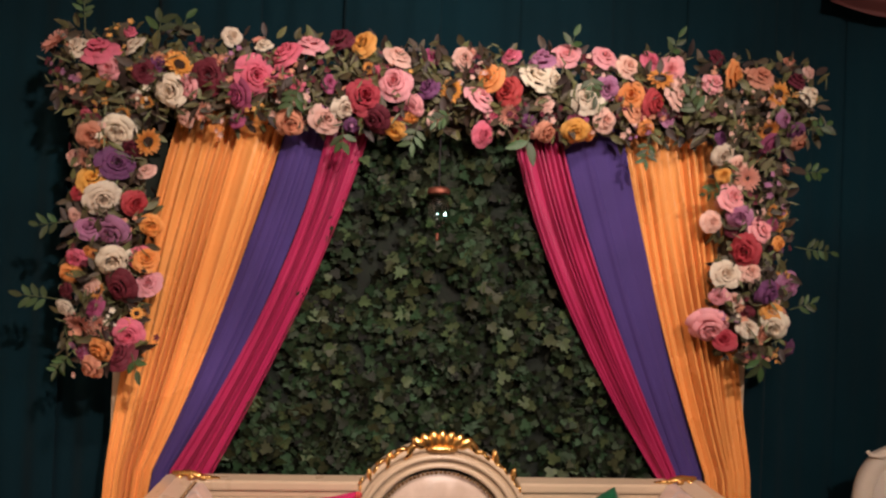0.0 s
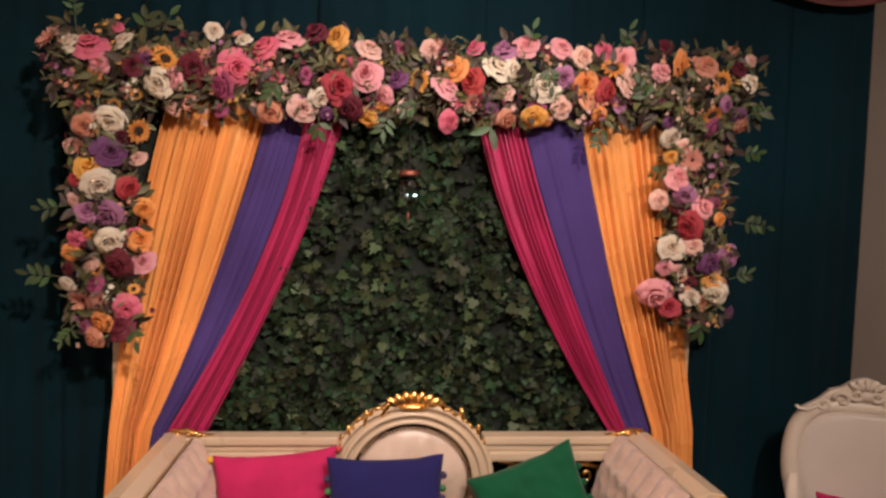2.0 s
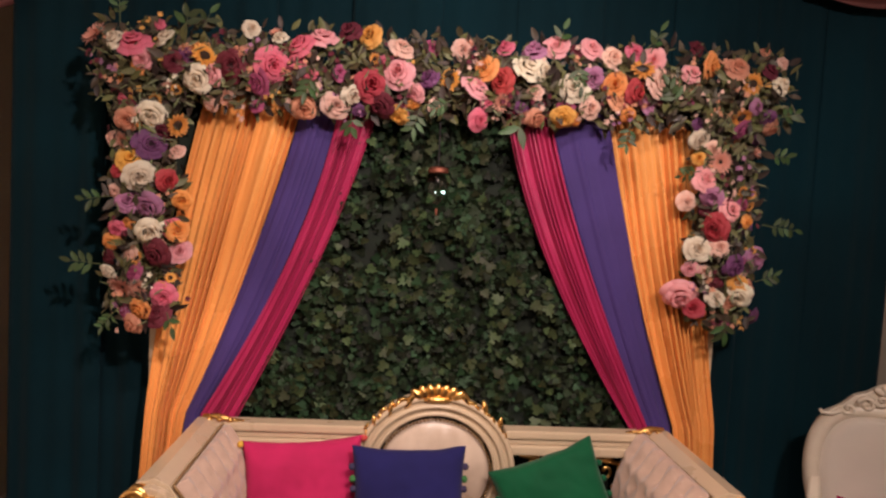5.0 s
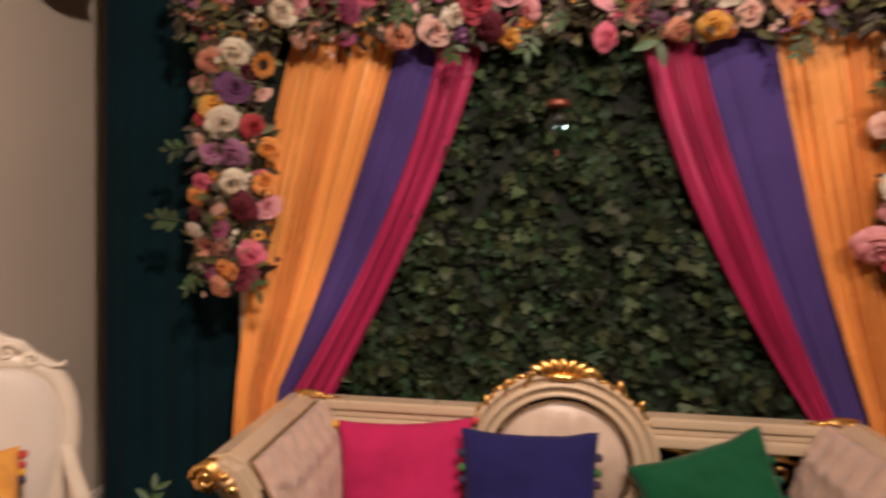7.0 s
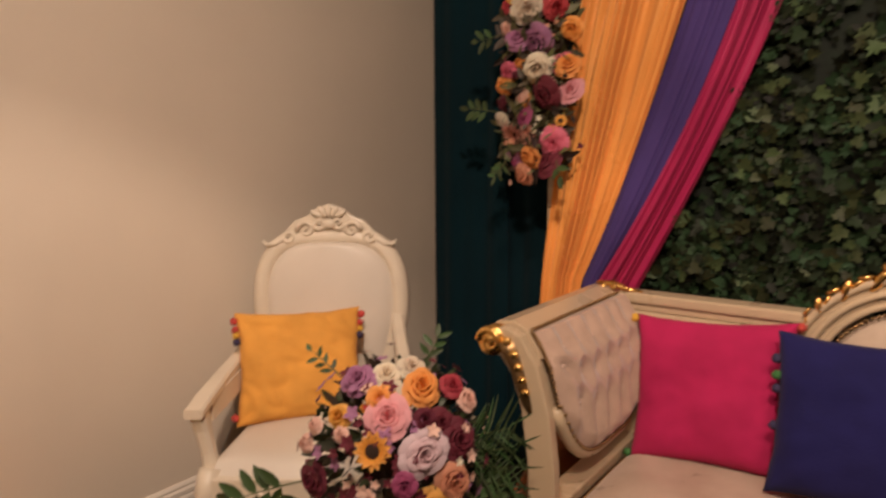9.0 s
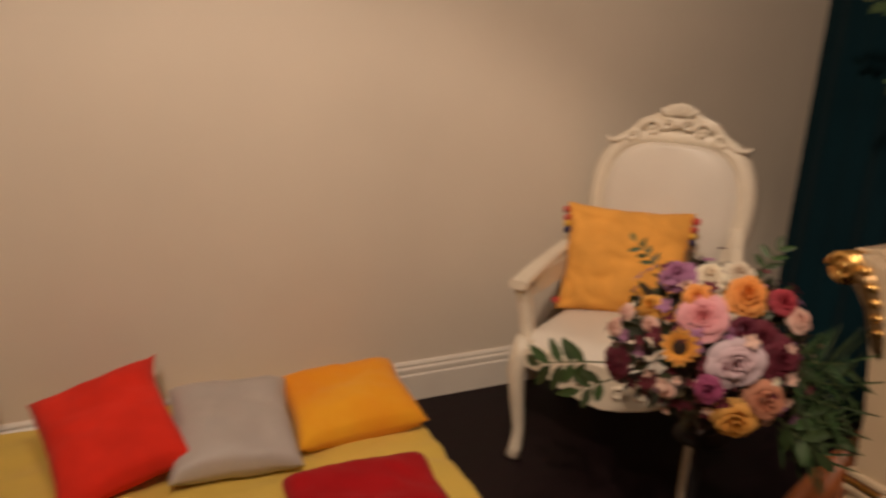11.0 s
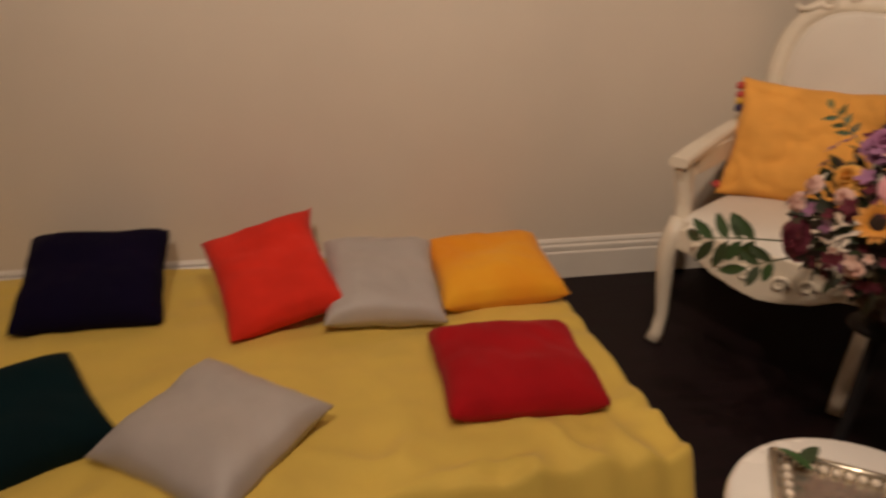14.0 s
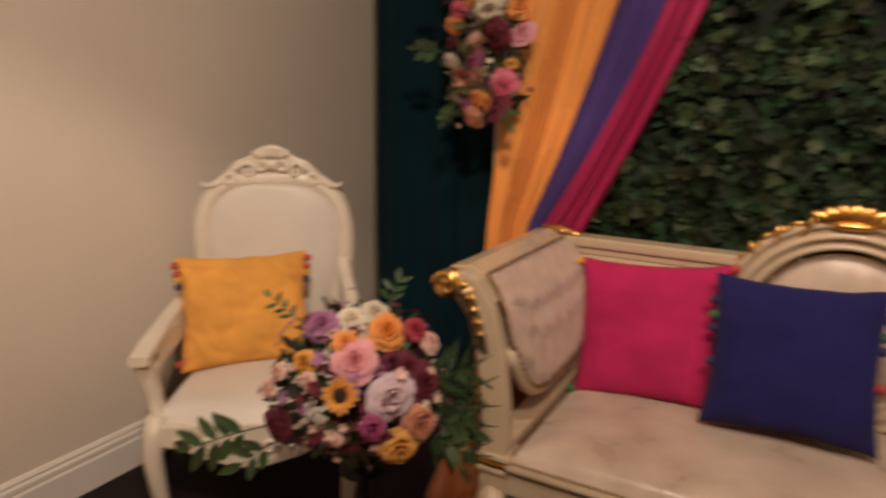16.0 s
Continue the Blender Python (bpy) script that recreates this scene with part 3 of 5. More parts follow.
GARLAND = {
    "pink": [(-0.48, 2.40, 0.054), (-0.19, 2.28, 0.059), (-1.13, 2.27, 0.041), (-0.88, 2.23, 0.039), (0.11, 2.25, 0.050), (0.42, 2.43, 0.045), (0.56, 2.43, 0.041), (0.80, 2.40, 0.041), (0.95, 2.35, 0.045), (1.05, 1.95, 0.050), (1.15, 1.83, 0.050), (-0.99, 1.56, 0.041), (1.02, 1.59, 0.036), (0.99, 1.48, 0.068), (-0.12, 2.21, 0.034)],
    "hot_pink": [(-1.17, 2.33, 0.054), (-0.66, 2.28, 0.054), (0.73, 2.43, 0.032), (0.22, 2.41, 0.030), (-0.56, 2.36, 0.050), (-1.04, 1.39, 0.045), (-1.22, 1.64, 0.039), (-1.09, 2.41, 0.025), (0.13, 2.13, 0.036)],
    "red": [(-0.29, 2.23, 0.057), (0.21, 2.28, 0.054), (0.73, 2.27, 0.045), (1.10, 1.76, 0.064), (-1.22, 1.86, 0.034), (-1.04, 1.83, 0.041), (1.04, 1.43, 0.045)],
    "burgundy": [(-0.38, 2.43, 0.045), (-0.81, 2.27, 0.054), (-0.25, 2.16, 0.045), (1.27, 2.38, 0.039), (-1.07, 1.55, 0.045), (-1.06, 1.32, 0.045), (0.98, 2.46, 0.041), (-1.02, 2.27, 0.041), (-1.25, 1.53, 0.036)],
    "magenta": [(-0.71, 2.21, 0.050), (-0.41, 2.27, 0.027), (-1.15, 1.48, 0.036), (1.19, 2.15, 0.036)],
    "purple": [(-0.07, 2.27, 0.043), (-1.10, 1.96, 0.050), (1.18, 1.61, 0.054), (1.31, 1.40, 0.036)],
    "lilac": [(0.33, 2.40, 0.045), (0.56, 2.31, 0.041), (-1.18, 1.74, 0.045), (-1.10, 1.73, 0.050), (1.08, 1.88, 0.045), (1.29, 1.64, 0.041), (1.22, 2.24, 0.036)],
    "white": [(0.30, 2.33, 0.064), (0.36, 2.33, 0.045), (-0.93, 2.21, 0.061), (-1.10, 2.07, 0.059), (-0.36, 2.19, 0.048), (0.49, 2.27, 0.054), (-1.14, 1.84, 0.059), (-1.10, 1.64, 0.064), (1.03, 2.11, 0.050), (1.04, 1.67, 0.057), (1.22, 1.49, 0.059), (-1.06, 2.36, 0.039), (-1.24, 2.34, 0.041), (-0.75, 2.42, 0.039), (1.31, 2.33, 0.048), (-1.26, 1.47, 0.030), (-0.64, 2.39, 0.032), (1.12, 1.48, 0.041)],
    "blush": [(-0.18, 2.38, 0.041), (0.64, 2.40, 0.041), (-0.42, 2.15, 0.045), (-1.01, 1.94, 0.027), (0.99, 1.86, 0.036), (1.12, 1.68, 0.039), (0.81, 2.29, 0.045), (0.56, 2.20, 0.041), (-1.23, 1.78, 0.025)],
    "peach": [(-0.54, 2.13, 0.050), (-1.19, 2.05, 0.041), (0.35, 2.15, 0.045), (1.14, 2.39, 0.041), (0.66, 2.23, 0.036), (-1.15, 1.28, 0.036)],
    "orange": [(0.14, 2.32, 0.045), (0.65, 2.29, 0.048), (1.03, 2.39, 0.050), (-1.00, 1.64, 0.043), (-0.99, 1.76, 0.041), (-1.12, 1.34, 0.045), (-1.24, 1.59, 0.036), (1.23, 1.79, 0.030)],
    "mustard": [(-0.30, 2.42, 0.050), (-0.18, 2.13, 0.041), (0.46, 2.16, 0.045), (-1.17, 1.90, 0.048), (1.02, 2.03, 0.030), (1.21, 1.54, 0.041)],
    "sunflower": [(-0.91, 2.30, 0.050), (-1.01, 2.04, 0.050), (0.01, 2.27, 0.045), (0.76, 2.36, 0.050), (1.20, 2.33, 0.045), (1.17, 2.20, 0.045)],
    "small_sunflower": [(-1.21, 2.20, 0.025), (-1.01, 2.17, 0.025), (-1.09, 2.13, 0.025), (-0.28, 2.33, 0.025), (-1.14, 1.53, 0.032), (-1.02, 1.46, 0.023), (-1.05, 1.43, 0.023), (1.20, 1.91, 0.025), (1.24, 1.90, 0.023), (1.24, 1.85, 0.023)],
    "daisy": [(-0.77, 2.32, 0.045), (-1.20, 1.97, 0.041), (0.21, 2.20, 0.045), (-1.19, 1.42, 0.057), (-1.13, 1.42, 0.041), (-1.31, 2.35, 0.057), (1.10, 2.02, 0.050)],
}
BOUQUET = {
    "pink": [(-0.86, -1.16, 0.82, 0.045)],
    "lilac": [(-0.97, -1.13, 0.87, 0.042)],
    "white": [(-0.92, -1.09, 0.88, 0.032), (-0.89, -1.04, 0.89, 0.032)],
    "orange": [(-0.84, -1.07, 0.86, 0.048), (-0.89, -1.15, 0.85, 0.031)],
    "red": [(-0.81, -1.00, 0.85, 0.032)],
    "blush": [(-0.78, -0.98, 0.82, 0.027), (-1.07, -1.20, 0.72, 0.023), (-0.94, -1.22, 0.78, 0.019), (-0.87, -1.22, 0.66, 0.018), (-1.04, -1.20, 0.77, 0.018)],
    "mustard": [(-0.96, -1.20, 0.81, 0.033), (-0.77, -1.13, 0.63, 0.041)],
    "burgundy": [(-0.80, -1.11, 0.81, 0.030), (-0.75, -1.06, 0.76, 0.043), (-1.02, -1.23, 0.66, 0.038), (-0.78, -1.08, 0.80, 0.028)],
    "sunflower": [(-0.86, -1.21, 0.76, 0.042)],
    "mauve": [(-0.78, -1.14, 0.75, 0.049)],
    "magenta": [(-0.80, -1.18, 0.69, 0.034)],
    "peach": [(-0.74, -1.09, 0.68, 0.041)],
}

garland = thing("floral_garland", Matrix(), "thick mixed garland of roses, sunflowers and leaves over the backdrop", "garland")
part("core", tube([(-1.2, 0.05, 1.36), (-1.14, 0.06, 1.6), (-1.12, 0.06, 2.0), (-1.1, 0.06, 2.22), (-0.9, 0.06, 2.25), (0, 0.06, 2.27), (0.9, 0.06, 2.3), (1.14, 0.06, 2.26), (1.15, 0.06, 2.0), (1.15, 0.06, 1.7), (1.15, 0.05, 1.44)], 0.07, 10), DARK_LEAF, garland, "dark moss core")


def garland_bulge(x, z):
    """Depth and outlook of the garland's surface at (x, z)."""
    mid = 2.27 + 0.02 * x
    if z > 2.1:
        off = (z - mid) / 0.2
        return -0.10 * math.sqrt(max(0.05, 1 - min(off * off, 0.95))), Vector((0.25 * x, -1, 0.75 * off))
    c = -1.12 if x < 0 else 1.14
    off = (x - c) / 0.18
    return -0.09 * math.sqrt(max(0.05, 1 - min(off * off, 0.95))), Vector((0.8 * off, -1, -0.1))


for colour, spots in GARLAND.items():
    for x, z, r in spots:
        y, face = garland_bulge(x, z)
        face = face + Vector((rng.uniform(-0.8, 0.8), 0, rng.uniform(-0.6, 0.8)))
        flower(colour, (x, y + 0.01, z), face, r * (0.92 if colour == "white" else 1.04), garland)


def in_garland(edge=0.0):
    """A random place in the garland's body."""
    if rng.random() < 0.62:
        x = rng.uniform(-1.33, 1.36)
        z = 2.27 + 0.02 * x + max(-0.125, min(0.17, rng.gauss(0.01, 0.085)))
    else:
        left = rng.random() < 0.5
        x = (-1.13 if left else 1.16) + max(-0.13, min(0.11, rng.gauss(0, 0.075)))
        z = rng.uniform(1.30 if left else 1.36, 2.2)
    return x, z


# dusky blooms set deeper between the others
for _ in range(85):
    x, z = in_garland()
    y, face = garland_bulge(x, z)
    flower(rng.choice(["burgundy", "peach", "blush", "lilac", "purple", "magenta", "orange", "hot_pink", "daisy"]), (x, y + 0.032, z), face + Vector((rng.uniform(-0.5, 0.5), 0, rng.uniform(-0.5, 0.5))), rng.uniform(0.026, 0.040), garland)

FINE_LEAF = mat("leaf_grey_green", (0.105, 0.112, 0.050), 0.55, var=0.3, scale=15, bump=0.1, pick="island", spread=0.6)
for name, paint, count, near, far, low, high, wide in (
    ("foliage", OLIVE, 2500, 0.004, 0.09, 0.03, 0.072, 1.0), ("foliage", DARK_LEAF, 2000, 0.0, 0.10, 0.03, 0.075, 1.0), ("fine_foliage", FINE_LEAF, 800, -0.025, 0.05, 0.03, 0.062, 0.36)):
    poses = []
    for _ in range(count):
        x, z = in_garland()
        y, face = garland_bulge(x, z)
        poses.append(Matrix.Translation((x, y + rng.uniform(near, far), z)) @ Euler((rng.uniform(0.8, 2.3), rng.uniform(-0.8, 0.8), rng.uniform(-0.8, 0.8))).to_matrix().to_4x4() @ Matrix.Rotation(rng.uniform(0, 6.28), 4, "Z") @ Matrix.Diagonal((wide, 1, 1, 1)) @ Matrix.Scale(rng.uniform(low, high), 4))
    many(name, BLADE, BLADE_FACES, poses, paint, garland)

# small filler blossoms and buds
BUD, BUD_FACES = ray_shape(5, 1, 0.05, 0.34, 3, 0.3)
for colour, count in (("blush", 150), ("lilac", 50), ("peach", 120), ("burgundy", 150), ("mustard", 50), ("white", 25)):
    poses = []
    for _ in range(count // 5):
        x, z = in_garland()
        for _ in range(5):
            px, pz = x + rng.gauss(0, 0.022), z + rng.gauss(0, 0.022)
            y, face = garland_bulge(px, pz)
            poses.append(Matrix.Translation((px, y + rng.uniform(-0.012, 0.03), pz)) @ (face + Vector((rng.uniform(-0.6, 0.6), 0, rng.uniform(-0.6, 0.6)))).to_track_quat("Z", "Y").to_matrix().to_4x4() @ Matrix.Scale(rng.uniform(0.008, 0.015), 4))
    many("small_blossoms", BUD, BUD_FACES, poses, PETAL_MAT[colour], garland)

# leaves that stand out of the garland's outline
for x, z, dx, dz, length, n, size in (
    (-1.22, 2.40, -0.1, 1, 0.16, 7, 0.06), (-0.98, 2.38, 0.1, 1, 0.10, 4, 0.09), (-0.92, 2.40, 0.5, 1, 0.09, 3, 0.08), (0.42, 2.42, 0.2, 1, 0.10, 3, 0.08),
    (0.78, 2.42, 0.3, 1, 0.13, 5, 0.07), (-0.36, 2.12, 0.1, -1, 0.10, 4, 0.085), (0.29, 2.15, -0.1, -1, 0.11, 2, 0.12),
    (-0.10, 2.15, -0.3, -1, 0.13, 6, 0.07), (-1.27, 1.50, -1, 0.1, 0.16, 7, 0.075), (-1.24, 1.76, -1, -0.2, 0.14, 5, 0.07), (1.28, 2.05, 1, 0.1, 0.15, 6, 0.07),
    (1.30, 1.78, 1, -0.1, 0.20, 9, 0.065), (1.02, 1.98, -1, -0.3, 0.15, 7, 0.05), (1.28, 1.55, 1, 0.4, 0.13, 6, 0.06), (1.15, 1.40, 0.1, -1, 0.10, 4, 0.09),
    (-1.20, 1.34, -0.6, -0.8, 0.14, 8, 0.05), (-1.02, 1.33, 0.5, -1, 0.09, 3, 0.08), (0.72, 2.15, -0.2, -1, 0.15, 8, 0.06),
    (-0.50, 2.26, -0.3, -0.8, 0.14, 6, 0.075), (0.48, 2.36, 0.2, -0.6, 0.14, 7, 0.07), (0.90, 2.22, -0.3, 0.5, 0.14, 7, 0.08),
    (1.30, 2.20, 1, 0.3, 0.12, 6, 0.07), (0.02, 2.19, -0.8, -0.5, 0.13, 8, 0.06),
):
    y, face = garland_bulge(x, z)
    sprig("leaf_sprig", (x, y - 0.02, z), (dx, rng.uniform(-0.35, 0.05), dz), length * 0.66, n, size * 0.7, garland)

# ---- hanging lantern before the leaf wall ----
lantern = thing("hanging_lantern", Matrix.Translation((-0.012, 0.02, 0)), "small clear glass hanging lantern with a copper cap", "lantern")
GLASS = bpy.data.materials.new("thin_clear_glass")
GLASS.use_nodes = True
nodes, links = GLASS.node_tree.nodes, GLASS.node_tree.links
clear, shine, both = nodes.new("ShaderNodeBsdfTransparent"), nodes.new("ShaderNodeBsdfGlossy"), nodes.new("ShaderNodeMixShader")
clear.inputs["Color"].default_value = (0.90, 0.95, 0.92, 1)
shine.inputs["Roughness"].default_value = 0.06
both.inputs[0].default_value = 0.05
links.new(clear.outputs[0], both.inputs[1])
links.new(shine.outputs[0], both.inputs[2])
links.new(both.outputs[0], nodes["Material Output"].inputs["Surface"])
COPPER = mat("copper", (0.32, 0.12, 0.08), 0.6, metal=1.0, var=0.2, scale=20, bump=0.1)
LED = bpy.data.materials.new("led")
LED.use_nodes = True
LED.node_tree.nodes["Principled BSDF"].inputs["Emission Color"].default_value = (0.55, 1.0, 0.85, 1)
LED.node_tree.nodes["Principled BSDF"].inputs["Emission Strength"].default_value = 12
part("cord", tube([(0, 0, 1.943), (0, 0.02, 2.2)], [0.003, 0.003], 6), BLACK_METAL, lantern)
part("cap", lathe([(0.006, 1.944), (0.030, 1.942), (0.040, 1.936), (0.042, 1.922), (0.040, 1.918), (0.004, 1.918)], 24), COPPER, lantern, "copper cap", True)
part("shade", lathe([(0.034, 1.917), (0.048, 1.90), (0.053, 1.87), (0.050, 1.835), (0.036, 1.80), (0.012, 1.78), (0.004, 1.778)], 28), GLASS, lantern, "clear glass bowl", True)
part("finial", lathe([(0.004, 1.777), (0.006, 1.769), (0.004, 1.761), (0.006, 1.755), (0.001, 1.748)], 12), COPPER, lantern, "", True)
for x, r in ((0.020, 0.0042), (-0.010, 0.0014)):
    part("led", blob(bmesh.new(), (x, -0.066, 1.842), (r, r * 0.6, r), 8), LED, lantern, "glowing light point", True)

# ---- sofa ----
SX = 0.04  # the sofa's middle
sofa = thing("sofa", Matrix.Translation((SX, 0, 0)), "carved cream and gilt sofa with pale tufted upholstery", "sofa")


def mirrored(fn):
    for s in (-1, 1):
        fn(s)


def stud_row(points, r, parent, name="stud_trim"):
    """Close-set brass studs along a line, as one trim."""
    bm = bmesh.new()
    for p in points:
        blob(bm, p, (r, r, r), 6)
    return part(name, bm, BRONZE, parent, "row of antique brass studs", True)


def steps(a, b, gap):
    a, b = Vector(a), Vector(b)
    n = max(2, int((b - a).length / gap))
    return [a.lerp(b, i / n) for i in range(n + 1)]


def arc(cx, cz, a, b, q0, q1, n, y):
    return [(cx + a * math.cos(q0 + (q1 - q0) * i / n), y, cz + b * math.sin(q0 + (q1 - q0) * i / n)) for i in range(n + 1)]


BUTTON_ROWS = (0.40, 0.60, 0.80)


def tufted(fn, nu, nv, across, puff):
    """Three rows of buttons half a step apart, channels running from them to the edges: fn(u, v, out) places it."""
    def shape(u, v):
        best = 9.0
        for j, row in enumerate(BUTTON_ROWS):
            dv = (v - row) / 0.2
            if (j == 0 and dv < 0) or (j == 2 and dv > 0):
                dv *= 0.10
            for i in range(-1, across + 2):
                best = min(best, math.hypot((u - (i + 0.5 * (j % 2)) / across) * across, dv * 0.8))
        edge = min(u, 1 - u, v, 1 - v)
        crease = 0.10 * noise.noise((u * 26, v * 3.5, 2.0))
        return fn(u, v, puff * (min(1, best * 1.5) ** 0.55 + crease) * min(1, edge * 13 + 0.05))
    return sheet(shape, nu, nv)


# top rail, in three mouldings
def rail(s):
    x0, x1 = sorted((s * 0.27, s * 0.885))
    part("top_rail", box_bm((x0, -0.055, 0.866), (x1, 0.025, 0.900), 0.008), CREAM, sofa)
    part("moulding", box_bm((x0, -0.045, 0.842), (x1, 0.02, 0.865), 0.006), CREAM, sofa)
    part("moulding", box_bm((x0, -0.058, 0.800), (x1, 0.02, 0.841), 0.010), CREAM, sofa)
    part("lower_rail", box_bm((x0, -0.05, 0.50), (x1, 0.02, 0.56), 0.010), CREAM, sofa)
    part("back_post", box_bm((s * 0.86 - 0.03, -0.05, 0.05), (s * 0.86 + 0.03, 0.025, 0.80), 0.008), CREAM, sofa)
    # gilt openwork between the rails
    for c in (0.42, 0.56, 0.70, 0.80):
        for flip in (-1, 1):
            pts = [(s * (c + 0.055 * (1 - t) * math.cos(t * 9 + flip)), -0.02 + 0.008 * flip, 0.68 + flip * 0.05 + 0.055 * (1 - t) * math.sin(t * 9 + flip) * flip) for t in (k / 18 for k in range(19))]
            part("gilt_scroll", tube(pts, [0.011 * (1 - 0.5 * k / 18) for k in range(19)], 6), GOLD, sofa, "gilt carved openwork", True)
    part("gilt_bar", tube([(s * 0.34, -0.015, 0.79), (s * 0.5, -0.02, 0.76), (s * 0.66, -0.015, 0.78), (s * 0.83, -0.02, 0.75)], 0.010, 6), GOLD, sofa, "", True)
    part("gilt_bar", tube([(s * 0.34, -0.015, 0.60), (s * 0.5, -0.02, 0.58), (s * 0.66, -0.015, 0.60), (s * 0.83, -0.02, 0.58)], 0.010, 6), GOLD, sofa, "", True)
    # gilt leaf where the arm meets the rail
    bm = bmesh.new()
    tube([(s * 0.93, -0.03, 0.918), (s * 0.87, -0.04, 0.922), (s * 0.82, -0.04, 0.908), (s * 0.77, -0.03, 0.902)], [0.007, 0.012, 0.009, 0.003], 8, bm, 0.6)
    for x in (0.90, 0.86, 0.82):
        blob(bm, (s * x, -0.055, 0.912), (0.014, 0.010, 0.008), 8)
    part("gilt_leaf", bm, GOLD, sofa, "gilt carved corner leaf", True)


mirrored(rail)

# arched middle of the back
CX, CZ = -0.012, 0.722
ring = [(CX + 0.322 * math.cos(q), CZ + 0.312 * math.sin(q)) for q in (2 * math.pi * k / 64 for k in range(64))]
bm = bmesh.new()
outer = [bm.verts.new((x, -0.06, z)) for x, z in ring]
inner = [bm.verts.new((CX + 0.245 * math.cos(q), -0.06, CZ + 0.235 * math.sin(q))) for q in (2 * math.pi * k / 64 for k in range(64))]
faces = [bm.faces.new((outer[k], outer[(k + 1) % 64], inner[(k + 1) % 64], inner[k])) for k in range(64)]
made = bmesh.ops.extrude_face_region(bm, geom=faces)
bmesh.ops.translate(bm, verts=[v for v in made["geom"] if isinstance(v, bmesh.types.BMVert)], vec=(0, 0.085, 0))
bmesh.ops.recalc_face_normals(bm, faces=bm.faces[:])
part("arched_frame", bm, CREAM, sofa)
for a, b, r, y in ((0.315, 0.306, 0.012, -0.062), (0.280, 0.272, 0.010, -0.066), (0.247, 0.240, 0.009, -0.06)):
    part("arch_moulding", tube([(CX + a * math.cos(q), y, CZ + b * math.sin(q)) for q in (2 * math.pi * k / 72 for k in range(72))], r, 8, closed=True), CREAM, sofa, "", True)
stud_row([(CX + 0.228 * math.cos(q), -0.062, CZ + 0.218 * math.sin(q)) for q in (2 * math.pi * k / 92 for k in range(92))], 0.0062, sofa)


def oval(u, v):
    a, rr = u * 2 * math.pi, v
    x, z = 0.225 * rr * math.cos(a), 0.215 * rr * math.sin(a)
    chan = abs(math.sin((x / 0.225) * math.pi * 2.6))
    return (CX + x, -0.03 - 0.05 * math.sqrt(max(0, 1 - rr * rr * 0.96)) - 0.010 * chan ** 0.5 * (1 - rr ** 4), CZ + z)


placed("back_cushion", mesh_of("back_cushion", *sheet(oval, 72, 18), BROCADE), Matrix(), sofa)
part("back_board", box_bm((CX - 0.2, -0.02, 0.52), (CX + 0.2, 0.015, 0.9)), CREAM, sofa)

# gilt crest: a shell with leaf scrolls running down both sides
bm = bmesh.new()
for k in range(7):
    q = math.pi / 2 + (k - 3) * 0.21
    p = Vector((CX + 0.027 * (3 - k), -0.066, CZ + 0.312 + 0.024 * math.cos((k - 3) * 0.42)))
    bmesh.ops.create_uvsphere(bm, u_segments=10, v_segments=8, radius=1, matrix=Matrix.Translation(p) @ Matrix.Rotation(-(q - math.pi / 2) * 1.5, 4, "Y") @ Matrix.Diagonal((0.018, 0.017, 0.031, 1)))
    part("shell_lobe", bm, GOLD, sofa, "gilt carved shell lobe", True)
    bm = bmesh.new()
blob(bm, (CX, -0.070, CZ + 0.302), (0.062, 0.018, 0.013), 10)
part("shell_foot", bm, GOLD, sofa, "gilt carved shell crest", True)
for s in (-1, 1):
    bm = bmesh.new()
    for k in range(9):
        q = math.pi / 2 - s * (0.34 + k * 0.088 + 0.02 * math.sin(k * 3.1))
        r = 1.0 + 0.025 * math.sin(k * 2.2 + s) + 0.012
        size = (1.25 if k % 3 == 0 else 0.75) * (1 - 0.055 * k)
        p = Vector((CX + 0.324 * r * math.cos(q), -0.064, CZ + 0.316 * r * math.sin(q)))
        bmesh.ops.create_uvsphere(bm, u_segments=8, v_segments=6, radius=1, matrix=Matrix.Translation(p) @ Matrix.Rotation(s * (0.45 + k * 0.12) + (0.55, -0.35, 0.15)[k % 3] * s, 4, "Y") @ Matrix.Diagonal((0.034 * size, 0.013, 0.0115 * size, 1)))
    tube([(CX + 0.322 * math.cos(math.pi / 2 - s * q), -0.058, CZ + 0.313 * math.sin(math.pi / 2 - s * q)) for q in (0.3 + 0.09 * k for k in range(11))], [0.010 - 0.0007 * k for k in range(11)], 6, bm)
    part("gilt_scroll_leaf", bm, GOLD, sofa, "gilt carved leaf scroll", True)

# scroll arms
button_bm = blob(bmesh.new(), (0, 0, 0), (0.009, 0.009, 0.006), 10)
BUTTON = bpy.data.meshes.new("button")
button_bm.to_mesh(BUTTON)
button_bm.free()
BUTTON.materials.append(VELVET)
BUTTON.shade_smooth()
PROFILE = [(0.755, 0.40), (0.757, 0.55), (0.775, 0.70), (0.810, 0.825), (0.860, 0.895), (0.905, 0.915), (0.955, 0.905), (0.980, 0.875), (0.962, 0.845), (0.920, 0.835), (0.885, 0.79), (0.855, 0.70), (0.835, 0.55), (0.830, 0.40)]


